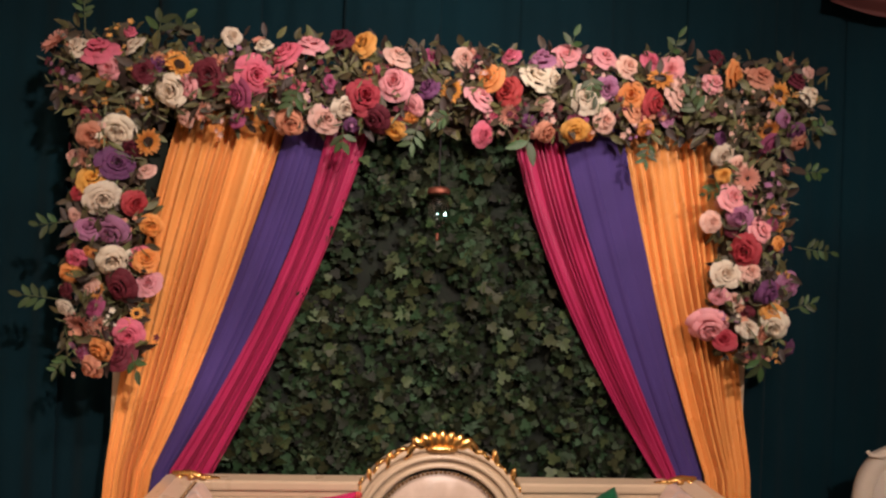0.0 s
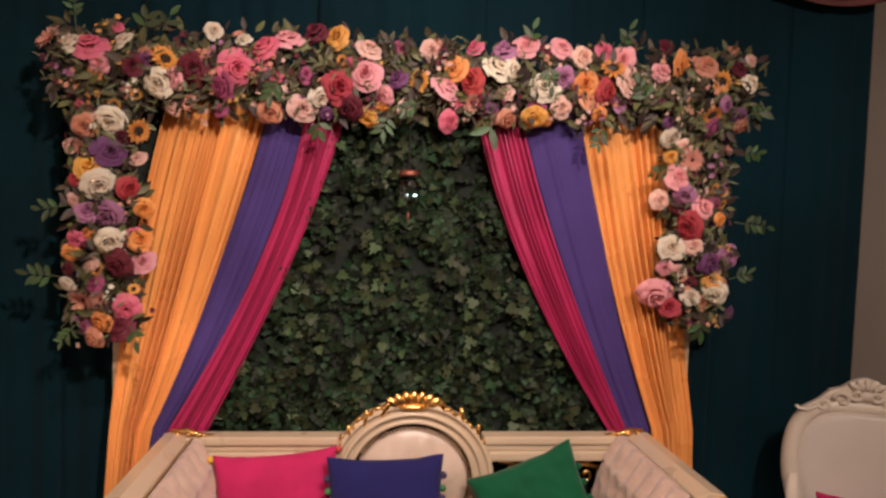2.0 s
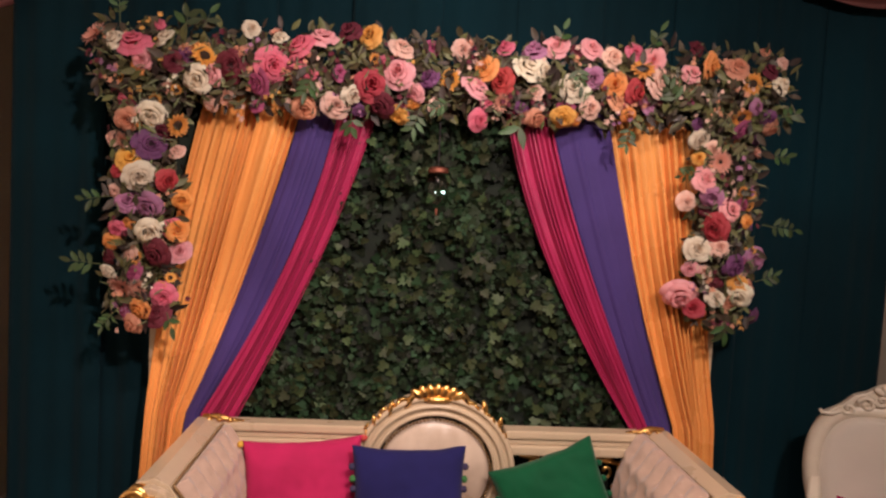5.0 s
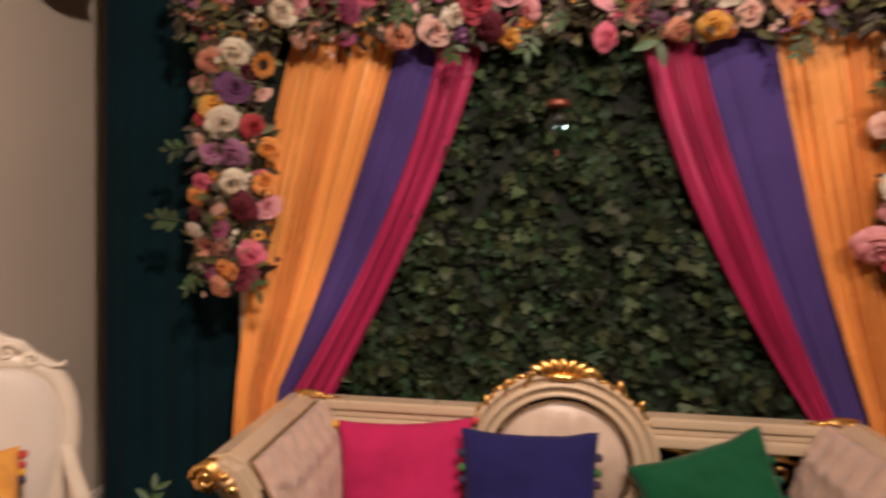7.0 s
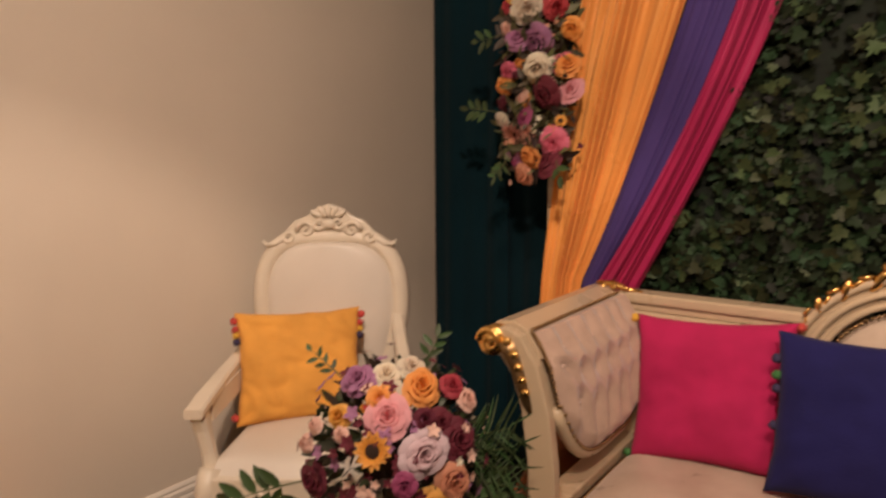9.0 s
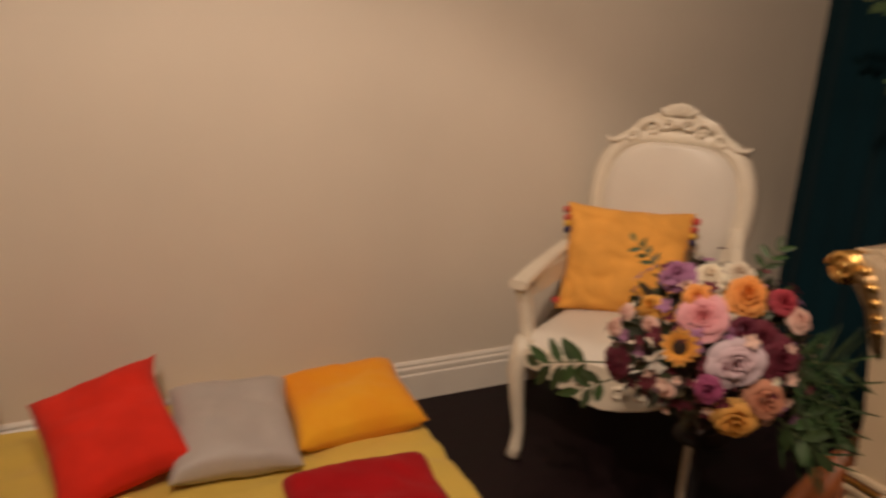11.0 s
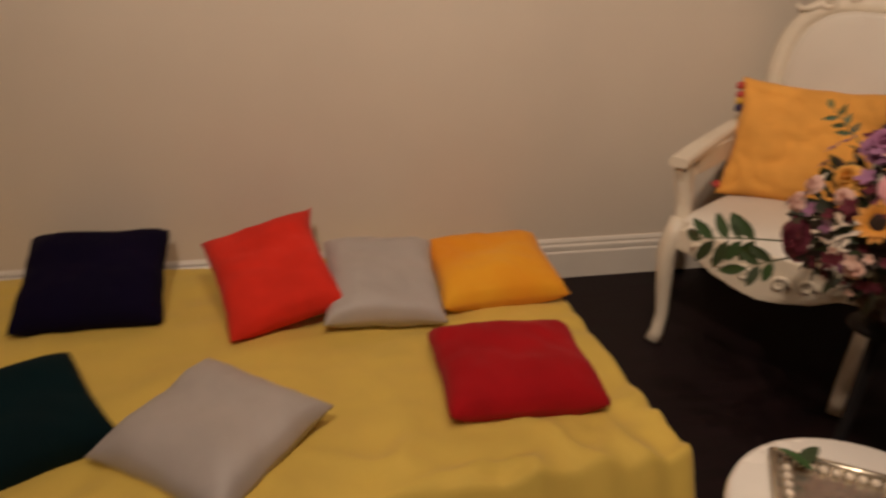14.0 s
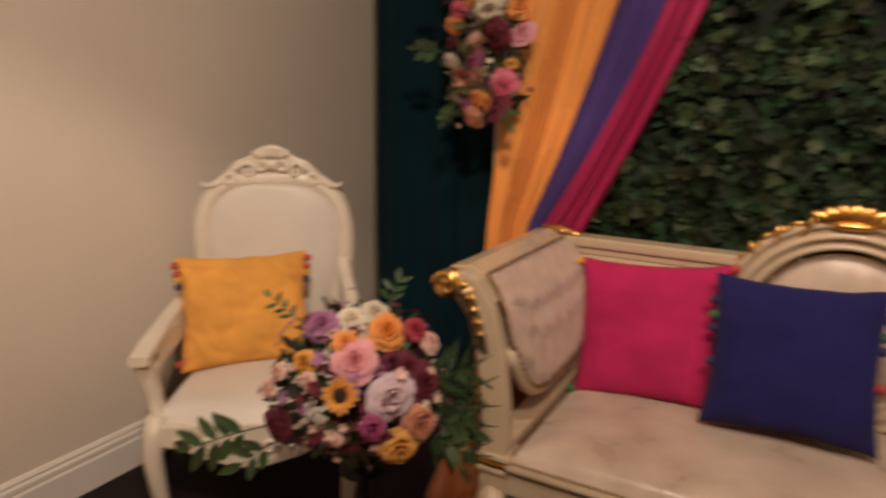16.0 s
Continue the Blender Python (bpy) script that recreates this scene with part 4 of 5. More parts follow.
def arm(s):
    whole = [(s * x, z - 0.012) for x, z in PROFILE]
    part("arm_post", extrude(whole, -0.68, -0.645, 0.006), CREAM, sofa)
    top = [(s * x, z) for x, z in PROFILE[3:10]] + [(s * 0.89, 0.81), (s * 0.85, 0.805)]
    part("arm_roll", extrude(top, -0.644, -0.01, 0.004), CREAM, sofa)

    shell = [(0.787, 0.665), (0.79, 0.70), (0.825, 0.82), (0.868, 0.884), (0.92, 0.84), (0.885, 0.795), (0.855, 0.70), (0.848, 0.665)]
    part("arm_shell", extrude([(s * x, z) for x, z in shell], -0.643, -0.03), CREAM, sofa)

    def inside(u, v, out):
        # from back to front along u, from the roll down along v with a bowed lower edge
        drop = 1 - (2 * u - 1) ** 4 * 0.28
        t = v * drop
        line = [(0.848, 0.889), (0.828, 0.864), (0.794, 0.800), (0.766, 0.690), (0.748, 0.525)]
        far = t * 3.999
        k = int(far)
        f = far - k
        x = line[k][0] * (1 - f) + line[k + 1][0] * f
        z = line[k][1] * (1 - f) + line[k + 1][1] * f
        tilt = 0.55 + 0.45 * min(1, t * 2.2)
        return (s * (x - 0.006 - out * tilt), -0.03 - 0.608 * u, z + 0.002 + out * (1 - tilt) * 0.9)

    placed("arm_pad", mesh_of("arm_pad", *tufted(inside, 96, 72, 7, 0.040), VELVET), Matrix(), sofa).modifiers.new("thick", "SOLIDIFY").thickness = 0.012
    for j, row in enumerate(BUTTON_ROWS):
        for i in range(8):
            u = (i + 0.5 * (j % 2)) / 7
            if 0.06 < u < 0.94:
                placed("button", BUTTON, Matrix.Translation(inside(u, row, 0.010)) @ Matrix.Rotation(-s * 1.3, 4, "Y"), sofa)
    back = []
    for k in range(26):
        u = k / 25
        back.append(Vector(inside(u, 1, 0)) + Vector((s * 0.016, 0, -0.012)))
    part("arm_bow_rail", tube(back, 0.019, 8), CREAM, sofa, "", True)
    stud_row([Vector(inside(k / 44, 1, 0)) + Vector((-s * 0.004, 0, -0.002)) for k in range(45)], 0.0055, sofa)
    stud_row([Vector(inside(k / 44, 0, 0)) + Vector((s * 0.004, 0, 0.006)) for k in range(45)], 0.0055, sofa)
    stud_row([Vector(inside(1, k / 26, 0)) + Vector((s * 0.002, -0.005, 0)) for k in range(27)], 0.0055, sofa)
    part("arm_stile", extrude([(s * 0.755, 0.40), (s * 0.757, 0.55), (s * 0.775, 0.70), (s * 0.85, 0.70), (s * 0.835, 0.55), (s * 0.83, 0.40)], -0.075, -0.03, 0.004), CREAM, sofa)
    part("arm_base_rail", box_bm((min(s * 0.755, s * 0.83), -0.645, 0.40), (max(s * 0.755, s * 0.83), -0.03, 0.435), 0.006), CREAM, sofa)
    # gilt scroll end and the beads below it
    bm = bmesh.new()
    spiral = [(s * (0.945 + 0.036 * (1 - t) * math.cos(t * 11)), -0.690, 0.862 + 0.036 * (1 - t) * math.sin(t * 11)) for t in (k / 26 for k in range(27))]
    tube(spiral, [0.011 - 0.004 * k / 26 for k in range(27)], 8, bm)
    blob(bm, (s * 0.945, -0.688, 0.862), (0.040, 0.008, 0.040), 12)
    tube([(s * 0.945, -0.685, 0.862), (s * 0.945, -0.60, 0.866)], [0.040, 0.036], 16, bm)
    part("gilt_volute", bm, GOLD, sofa, "gilt carved scroll end", True)
    leaf_line = [(s * (0.900 - 0.074 * t ** 0.7), -0.683, 0.872 - 0.185 * t) for t in (k / 8 for k in range(9))]
    part("gilt_leaf_plate", tube(leaf_line, [0.024, 0.026, 0.024, 0.022, 0.021, 0.019, 0.017, 0.013, 0.005], 8, None, 0.25), BRONZE, sofa, "antique gilt carved leaf", True)
    for k in range(5):
        bm = bmesh.new()
        t = k / 5.2
        blob(bm, (s * (0.898 - 0.072 * t ** 0.7), -0.688, 0.868 - 0.165 * t), (0.017 - 0.005 * t, 0.010, 0.012 - 0.003 * t), 8)
        part("gilt_bead", bm, GOLD, sofa, "gilt carved bead", True)
    # ringed block and cabriole leg
    for z in (0.395, 0.375, 0.355):
        part("leg_ring", box_bm((min(s * 0.745, s * 0.84), -0.692, z - 0.008), (max(s * 0.745, s * 0.84), -0.595, z + 0.008), 0.005), GOLD if z == 0.375 else CREAM, sofa)
    part("leg_block", box_bm((min(s * 0.75, s * 0.835), -0.685, 0.27), (max(s * 0.75, s * 0.835), -0.60, 0.347), 0.008), CREAM, sofa)
    part("leg", tube([(s * 0.79, -0.645, 0.285), (s * 0.805, -0.675, 0.22), (s * 0.802, -0.67, 0.13), (s * 0.795, -0.65, 0.06), (s * 0.81, -0.675, 0.015), (s * 0.815, -0.685, 0.0)], [0.05, 0.046, 0.030, 0.022, 0.03, 0.026], 10), CREAM, sofa, "", True)


mirrored(arm)
part("seat_rail", box_bm((-0.749, -0.70, 0.30), (0.749, -0.66, 0.39), 0.01), CREAM, sofa)
part("seat_bead", tube([(-0.744, -0.705, 0.385), (0.744, -0.705, 0.385)], 0.009, 8), CREAM, sofa, "", True)
part("seat_frame", box_bm((-0.754, -0.659, 0.30), (0.754, -0.02, 0.385)), CREAM, sofa)
for i in range(9):
    bm = bmesh.new()
    x = -0.56 + 0.14 * i
    for k in range(3):
        blob(bm, (x + (k - 1) * 0.03, -0.712, 0.335 - 0.012 * abs(k - 1)), (0.02, 0.008, 0.014), 8)
    part("rail_carving", bm, CREAM, sofa, "", True)


def seat_top(u, v):
    x, y = -0.75 + 1.50 * u, -0.685 + 0.65 * v
    e = min(1, min(u * 14, (1 - u) * 14, v * 7, (1 - v) * 9))
    crown = 0.035 * math.sin(math.pi * u) ** 0.4 * math.sin(math.pi * v) ** 0.5
    return (x, y, 0.386 + 0.045 * math.sqrt(max(0, e * (2 - e))) + crown + 0.003 * noise.noise((x * 6, y * 6, 0)))


placed("seat_cushion", mesh_of("seat_cushion", *sheet(seat_top, 90, 44), BROCADE), Matrix(), sofa)
stud_row(steps((-0.735, -0.69, 0.395), (0.735, -0.69, 0.395), 0.014), 0.0055, sofa)
for s in (-1, 1):
    stud_row(steps((s * 0.738, -0.67, 0.413), (s * 0.738, -0.05, 0.413), 0.014), 0.0055, sofa)
    part("back_leg", tube([(s * 0.86, -0.01, 0.06), (s * 0.86, 0.0, 0.0)], [0.028, 0.022], 8), CREAM, sofa, "", True)


# ---- armchairs ----
def chair_outline(k, half, top):
    """The back's rounded outline, from one foot round to the other."""
    pts = []
    for i in range(41):
        q = math.pi * i / 40
        c, s = math.cos(q), math.sin(q)
        pts.append((half * k * (abs(c) ** 0.62) * (1 if c >= 0 else -1), 0.80 + (top - 0.80) * k * abs(s) ** 0.8))
    waist = [(half * k * (1 - 0.20 * ease(0.80, 0.5, z)), z) for z in (0.74, 0.66, 0.58, 0.50)]
    return [(x, z) for x, z in waist[::-1]] + pts + [(-x, z) for x, z in waist]


def build_armchair():
    chair = thing("armchair", Matrix(), "ivory carved armchair with a high rounded back", "armchair", "ivory armchairs beside the sofa")

    def lean(p):
        x, y, z = p
        return (x, y + 0.10 * (z - 0.45), z)

    out = chair_outline(1, 0.275, 1.06)
    part("back_frame", tube([lean((x * 0.965, 0, z - 0.008)) for x, z in out], 0.036, 12, None, 0.8), IVORY, chair, "", True)
    n = len(out)
    pad = chair_outline(0.88, 0.275, 1.06)

    def back_face(u, v):
        i = min(int(u * (n // 2)), n // 2)
        x, z = pad[i]
        t = 2 * v - 1
        puff = 0.055 * (1 - t * t) ** 0.5 * min(1, (n // 2 - i) / 4 + 0.0) * min(1, i / 2 + 0.2)
        return lean((x * -t, -0.012 - puff, z))

    placed("back_pad", mesh_of("back_pad", *sheet(back_face, n // 2, 24), IVORY_PAD), Matrix(), chair)

    def rear_face(u, v):
        x, y, z = back_face(u, v)
        return (x, y * 0 + 0.10 * (z - 0.45) + 0.02, z)

    placed("back_shell", mesh_of("back_shell", *sheet(rear_face, n // 2, 12), IVORY_PAD), Matrix(), chair)
    # carved crest
    bm = bmesh.new()
    band = [(-0.205, 1.005), (-0.235, 1.022), (-0.17, 1.065), (-0.13, 1.108), (-0.085, 1.125), (-0.045, 1.156), (0, 1.170), (0.045, 1.156), (0.085, 1.125), (0.13, 1.108), (0.17, 1.065), (0.235, 1.022), (0.205, 1.005), (0.13, 1.035), (0, 1.06), (-0.13, 1.035)]
    extrude(band, 0.035, 0.075, 0.008, bm)
    part("crest_board", bm, IVORY, chair, "", False)
    for s in (-1, 1):
        bm = bmesh.new()
        for cx, cz, r, turn in ((0.085, 1.075, 0.034, 1), (0.150, 1.052, 0.026, -1), (0.035, 1.10, 0.026, -1)):
            pts = [(s * (cx + r * (1 - t) * math.cos(turn * t * 9)), 0.028, cz + r * (1 - t) * math.sin(turn * t * 9)) for t in (k / 18 for k in range(19))]
            tube(pts, [0.010 - 0.005 * k / 18 for k in range(19)], 7, bm)
        tube([(s * 0.17, 0.03, 1.045), (s * 0.205, 0.03, 1.022), (s * 0.24, 0.035, 1.02), (s * 0.25, 0.04, 1.034)], [0.012, 0.011, 0.009, 0.008], 7, bm)
        part("crest_scroll", bm, IVORY, chair, "", True)
    bm = bmesh.new()
    for k in range(5):
        q = (k - 2) * 0.5
        bmesh.ops.create_uvsphere(bm, u_segments=8, v_segments=6, radius=1, matrix=Matrix.Translation((0.028 * (k - 2) * 0.8, 0.028, 1.134 + 0.012 * math.cos(q * 1.5))) @ Matrix.Rotation(q, 4, "Y") @ Matrix.Diagonal((0.012, 0.012, 0.026, 1)))
    blob(bm, (0, 0.026, 1.098), (0.028, 0.014, 0.020), 10)
    part("crest_shell", bm, IVORY, chair, "", True)

    # seat
    def seat(u, v):
        x = (-0.29 + 0.58 * u) * (0.80 + 0.20 * (1 - v))
        y = -0.585 + 0.57 * v
        e = min(1, min(u, 1 - u) * 9, min(v, 1 - v) * 9)
        return (x, y - 0.03 * math.cos((u - 0.5) * math.pi) * (1 - v), 0.405 + 0.045 * math.sqrt(max(0, e * (2 - e))) + 0.025 * math.sin(u * math.pi) * math.sin(v * math.pi))

    placed("seat_pad", mesh_of("seat_pad", *sheet(seat, 30, 26), IVORY_PAD), Matrix(), chair)
    apron = [(-0.27, 0.41), (0.27, 0.41), (0.27, 0.345), (0.20, 0.335), (0.14, 0.30), (0.06, 0.275), (0, 0.265), (-0.06, 0.275), (-0.14, 0.30), (-0.20, 0.335), (-0.27, 0.345)]
    part("apron", extrude(apron, -0.618, -0.585, 0.006), IVORY, chair)
    for s in (-1, 1):
        bm = bmesh.new()
        for cx, r in ((0.05, 0.026), (0.12, 0.024), (0.19, 0.018)):
            pts = [(s * (cx + r * (1 - t) * math.cos(t * 9)), -0.622, 0.325 + cx * 0.2 + r * (1 - t) * math.sin(t * 9)) for t in (k / 16 for k in range(17))]
            tube(pts, [0.008 - 0.004 * k / 16 for k in range(17)], 6, bm)
        part("apron_carving", bm, IVORY, chair, "", True)
        rail_pts = [(s * 0.27, -0.59, 0.40), (s * 0.24, -0.3, 0.40), (s * 0.215, -0.02, 0.40)]
        part("side_rail", tube([(x, y, z - 0.025) for x, y, z in rail_pts], 0.035, 8), IVORY, chair, "", True)
        part("front_leg", tube([(s * 0.272, -0.585, 0.43), (s * 0.282, -0.600, 0.37), (s * 0.288, -0.608, 0.31), (s * 0.280, -0.60, 0.2), (s * 0.272, -0.588, 0.10), (s * 0.275, -0.594, 0.035), (s * 0.280, -0.604, 0.0)], [0.031, 0.032, 0.030, 0.025, 0.020, 0.022, 0.026], 10), IVORY, chair, "", True)
        part("back_leg", tube([(s * 0.215, -0.005, 0.52), (s * 0.215, 0.0, 0.36), (s * 0.22, 0.035, 0.16), (s * 0.225, 0.075, 0.0)], [0.028, 0.028, 0.022, 0.02], 8), IVORY, chair, "", True)
        part("arm_post", bar([(s * 0.275, -0.555, 0.41), (s * 0.284, -0.552, 0.47), (s * 0.298, -0.550, 0.54), (s * 0.306, -0.556, 0.592)], [(0.046, 0.050), (0.040, 0.044), (0.043, 0.052), (0.050, 0.066)], "z"), IVORY, chair)
        part("armrest", bar([(s * 0.307, -0.600, 0.604), (s * 0.307, -0.50, 0.616), (s * 0.302, -0.36, 0.632), (s * 0.288, -0.22, 0.655), (s * 0.268, -0.09, 0.690), (s * 0.250, 0.018, 0.745)], [(0.058, 0.030), (0.060, 0.032), (0.054, 0.034), (0.048, 0.036), (0.046, 0.040), (0.044, 0.046)], "y"), IVORY, chair)
        bm = bmesh.new()
        for k in range(4):
            blob(bm, (s * (0.304 - 0.004 * k), -0.47 + 0.075 * k, 0.596 + 0.010 * k), (0.016, 0.034, 0.016 - 0.002 * k), 8)
        part("arm_carving", bm, IVORY, chair, "", True)
        part("arm_skirt", extrude([(0, 0), (0.30, 0.02), (0.44, 0.07), (0.44, 0.10), (0.0, 0.07)], -0.006, 0.006, 0.003), IVORY, chair).matrix_basis = pose(s * 0.29, -0.50, 0.545, 0, 0, 90 + s * 5)
    return chair


left_chair = build_armchair()
left_chair.matrix_basis = pose(-1.79, -0.41, 0, 0, 0, 36)
right_chair = copy_thing(left_chair, pose(1.83, -0.19, 0, 0, 0, -24))


# ---- cushions ----
def cushion_shape(w, h, d, seed, pinch=0.08, ear=0.0, soft=0.0, crease=0.0):
    verts, faces = [], []
    n = 34
    for side in (-1, 1):
        k = len(verts)
        for j in range(n + 1):
            for i in range(n + 1):
                u, v = 2 * i / n - 1, 2 * j / n - 1
                x = 0.5 * w * u * (1 - pinch * (1 - v * v) * abs(u) ** 3)
                z = 0.5 * h * v * (1 - pinch * (1 - u * u) * abs(v) ** 3)
                x, z = x * (1 - soft * abs(v) ** 9), z * (1 - soft * abs(u) ** 9)
                if u > 0 and v > 0:
                    x, z = x + ear * (u * v) ** 7, z + ear * (u * v) ** 7
                t = (max(0, 1 - u ** 4) * max(0, 1 - v ** 4)) ** 0.48
                wr = 0.020 * noise.noise((x * 6 + seed, z * 7, side * 3.0)) + 0.007 * noise.noise((x * 19, z * 19 + seed, side * 2.0))
                fold = 1 - abs(noise.noise(((u - v) * 1.1 + seed, (u + v) * 2.6, side + 4.0))) * 3.2
                wr += crease * (max(0, fold) ** 2) * (0.35 + 0.65 * abs(u * v) ** 0.5)
                x, z = x + 0.004 * noise.noise((z * 14, seed, 1.0)), z + 0.004 * noise.noise((x * 14, seed, 5.0))
                verts.append((x, side * (0.5 * d * t + 0.003) + wr * t, z))
        for j in range(n):
            for i in range(n):
                p = k + j * (n + 1) + i
                f = (p, p + 1, p + n + 2, p + n + 1)
                faces.append(f if side < 0 else f[::-1])
    m = (n + 1) ** 2
    rim = [i for i in range(n)] + [j * (n + 1) + n for j in range(n)] + [n * (n + 1) + n - i for i in range(n)] + [(n - j) * (n + 1) for j in range(n)]
    for a, b in zip(rim, rim[1:] + rim[:1]):
        faces.append((b, a, a + m, b + m))
    return verts, faces


def cushion(centre, right, up, depth, paint, label, seed, piping=None, pompoms=None, ear=0.0, soft=0.0, crease=0.0015, pom_at=None):
    """A cushion whose face spans right and up (full width and height)."""
    r, w = Vector(right).normalized(), Vector(right).length
    u = Vector(up) - r * Vector(up).dot(r)
    h = u.length
    u.normalize()
    m = Matrix((r, u.cross(r), u)).transposed().to_4x4()
    m.translation = Vector(centre)
    ob = thing("cushion", m, label, "cushion")
    placed("cover", mesh_of("cover", *cushion_shape(w, h, depth, seed, 0.08 - soft * 0.6, ear, soft, crease), paint), Matrix(), ob)
    if piping:
        edge = [(0.497 * w * a * (1 - 0.05 * (1 - b * b) * abs(a) ** 3), 0, 0.497 * h * b * (1 - 0.05 * (1 - a * a) * abs(b) ** 3)) for a, b in
                [(-1 + k / 8, -1) for k in range(16)] + [(1, -1 + k / 8) for k in range(16)] + [(1 - k / 8, 1) for k in range(16)] + [(-1, 1 - k / 8) for k in range(16)]]
        part("piping", tube(edge, 0.005, 6, closed=True), piping, ob, "", True)
    for k, colour in enumerate(pompoms or ()):
        s = -1 if k % 2 else 1
        t = pom_at[k // 2] if pom_at else (k // 2) / max(1, len(pompoms) / 2 - 1)
        bm = bmesh.new()
        blob(bm, (s * (0.5 * w * (1 - (0.08 - soft * 0.6) * (1 - (1 - 2 * t) ** 2)) + 0.006), -0.006, (0.5 - t) * h * 0.94), (0.013, 0.013, 0.013), 10)
        for v in bm.verts:
            v.co += Vector((rng.uniform(-1, 1), rng.uniform(-1, 1), rng.uniform(-1, 1))) * 0.002
        part("pompom", bm, colour, ob, "", True)
    return ob


FUCHSIA = cushion_cloth("fuchsia_cotton", (0.44, 0.020, 0.095))
ROYAL = cushion_cloth("royal_blue_cotton", (0.016, 0.015, 0.088))
EMERALD = cushion_cloth("emerald_velvet", (0.003, 0.075, 0.028), 0.7, 0.15)
AMBER = cushion_cloth("amber_cotton", (0.76, 0.36, 0.075))
NAVY = cushion_cloth("navy_velvet", (0.0035, 0.0012, 0.015), 0.9, 0.0)
SCARLET = cushion_cloth("scarlet_velvet", (0.68, 0.03, 0.016))
SILVER = mat("silver_satin", (0.42, 0.37, 0.34), 0.5, var=0.06, scale=9, bump=0.2, fine=200, sheen=0.2)
SAFFRON = mat("saffron_velvet", (0.78, 0.23, 0.008), 0.8, scale=2.6, second=(0.86, 0.42, 0.03), bump=0.4, fine=260, sheen=0.15, spec=0.12)
CRIMSON = cushion_cloth("crimson_velvet", (0.36, 0.006, 0.010))
BOTTLE = cushion_cloth("bottle_green_velvet", (0.0015, 0.011, 0.014), 0.9, 0.01)
POM_RED = mat("pom_red", (0.5, 0.06, 0.05), 0.9, var=0.2, scale=60, bump=0.8, fine=300)
POM_NAVY = mat("pom_navy", (0.04, 0.03, 0.08), 0.9, var=0.2, scale=60, bump=0.8, fine=300)
POM_GREEN = mat("pom_green", (0.05, 0.18, 0.05), 0.9, var=0.2, scale=60, bump=0.8, fine=300)
POM_YELLOW = mat("pom_yellow", (0.7, 0.4, 0.05), 0.9, var=0.2, scale=60, bump=0.8, fine=300)

cushion((-0.475, -0.145, 0.645), (0.46, 0.02, 0.03), (0.02, 0.13, 0.43), 0.13, FUCHSIA, "fuchsia pink square cushion propped on the sofa", 1,
        pompoms=[POM_RED, POM_YELLOW, POM_GREEN, POM_YELLOW, POM_RED, POM_GREEN])
cushion((-0.075, -0.265, 0.68), (0.43, 0.0, 0.01), (-0.01, 0.14, 0.40), 0.13, ROYAL, "royal blue square cushion propped on the sofa", 2,
        pompoms=[POM_NAVY, POM_NAVY, POM_GREEN, POM_GREEN, POM_NAVY, POM_NAVY, POM_RED, POM_NAVY], pom_at=(0.16, 0.27, 0.36, 0.60))
cushion((0.52, -0.17, 0.625), (0.41, 0.03, 0.15), (-0.15, 0.14, 0.41), 0.13, EMERALD, "emerald green velvet cushion slumped on the sofa", 3, crease=0.012,
        pompoms=[EMERALD] * 10, pom_at=(0.22, 0.36, 0.5, 0.64, 0.78))
cushion((-1.712, -0.635, 0.635), (0.285, 0.322, 0.0), (-0.10, 0.09, 0.36), 0.12, AMBER, "amber yellow cushion with pom-poms on the armchair", 4, crease=0.028,
        pompoms=[POM_RED, POM_RED, POM_RED, POM_RED, POM_YELLOW, POM_YELLOW, POM_NAVY, POM_NAVY, POM_RED, POM_RED], pom_at=(0.05, 0.13, 0.19, 0.25, 0.95))
cushion((1.74, -0.40, 0.585), (0.37, -0.165, 0.0), (0.06, 0.13, 0.33), 0.12, FUCHSIA, "deep pink cushion on the armchair", 5)

# ---- mattress on the floor and its cushions ----
SHEET_CLOTH = mat("yellow_cotton", (0.66, 0.46, 0.085), 0.8, var=0.08, scale=5, bump=0.25, fine=180, sheen=0.15)
mattress = thing("floor_mattress", Matrix(), "low mattress on the floor under a creased yellow cover", "mattress")
part("mattress_core", box_bm((-2.10, -3.44, 0.004), (-1.01, -1.40, 0.125), 0.03), SHEET_CLOTH, mattress)


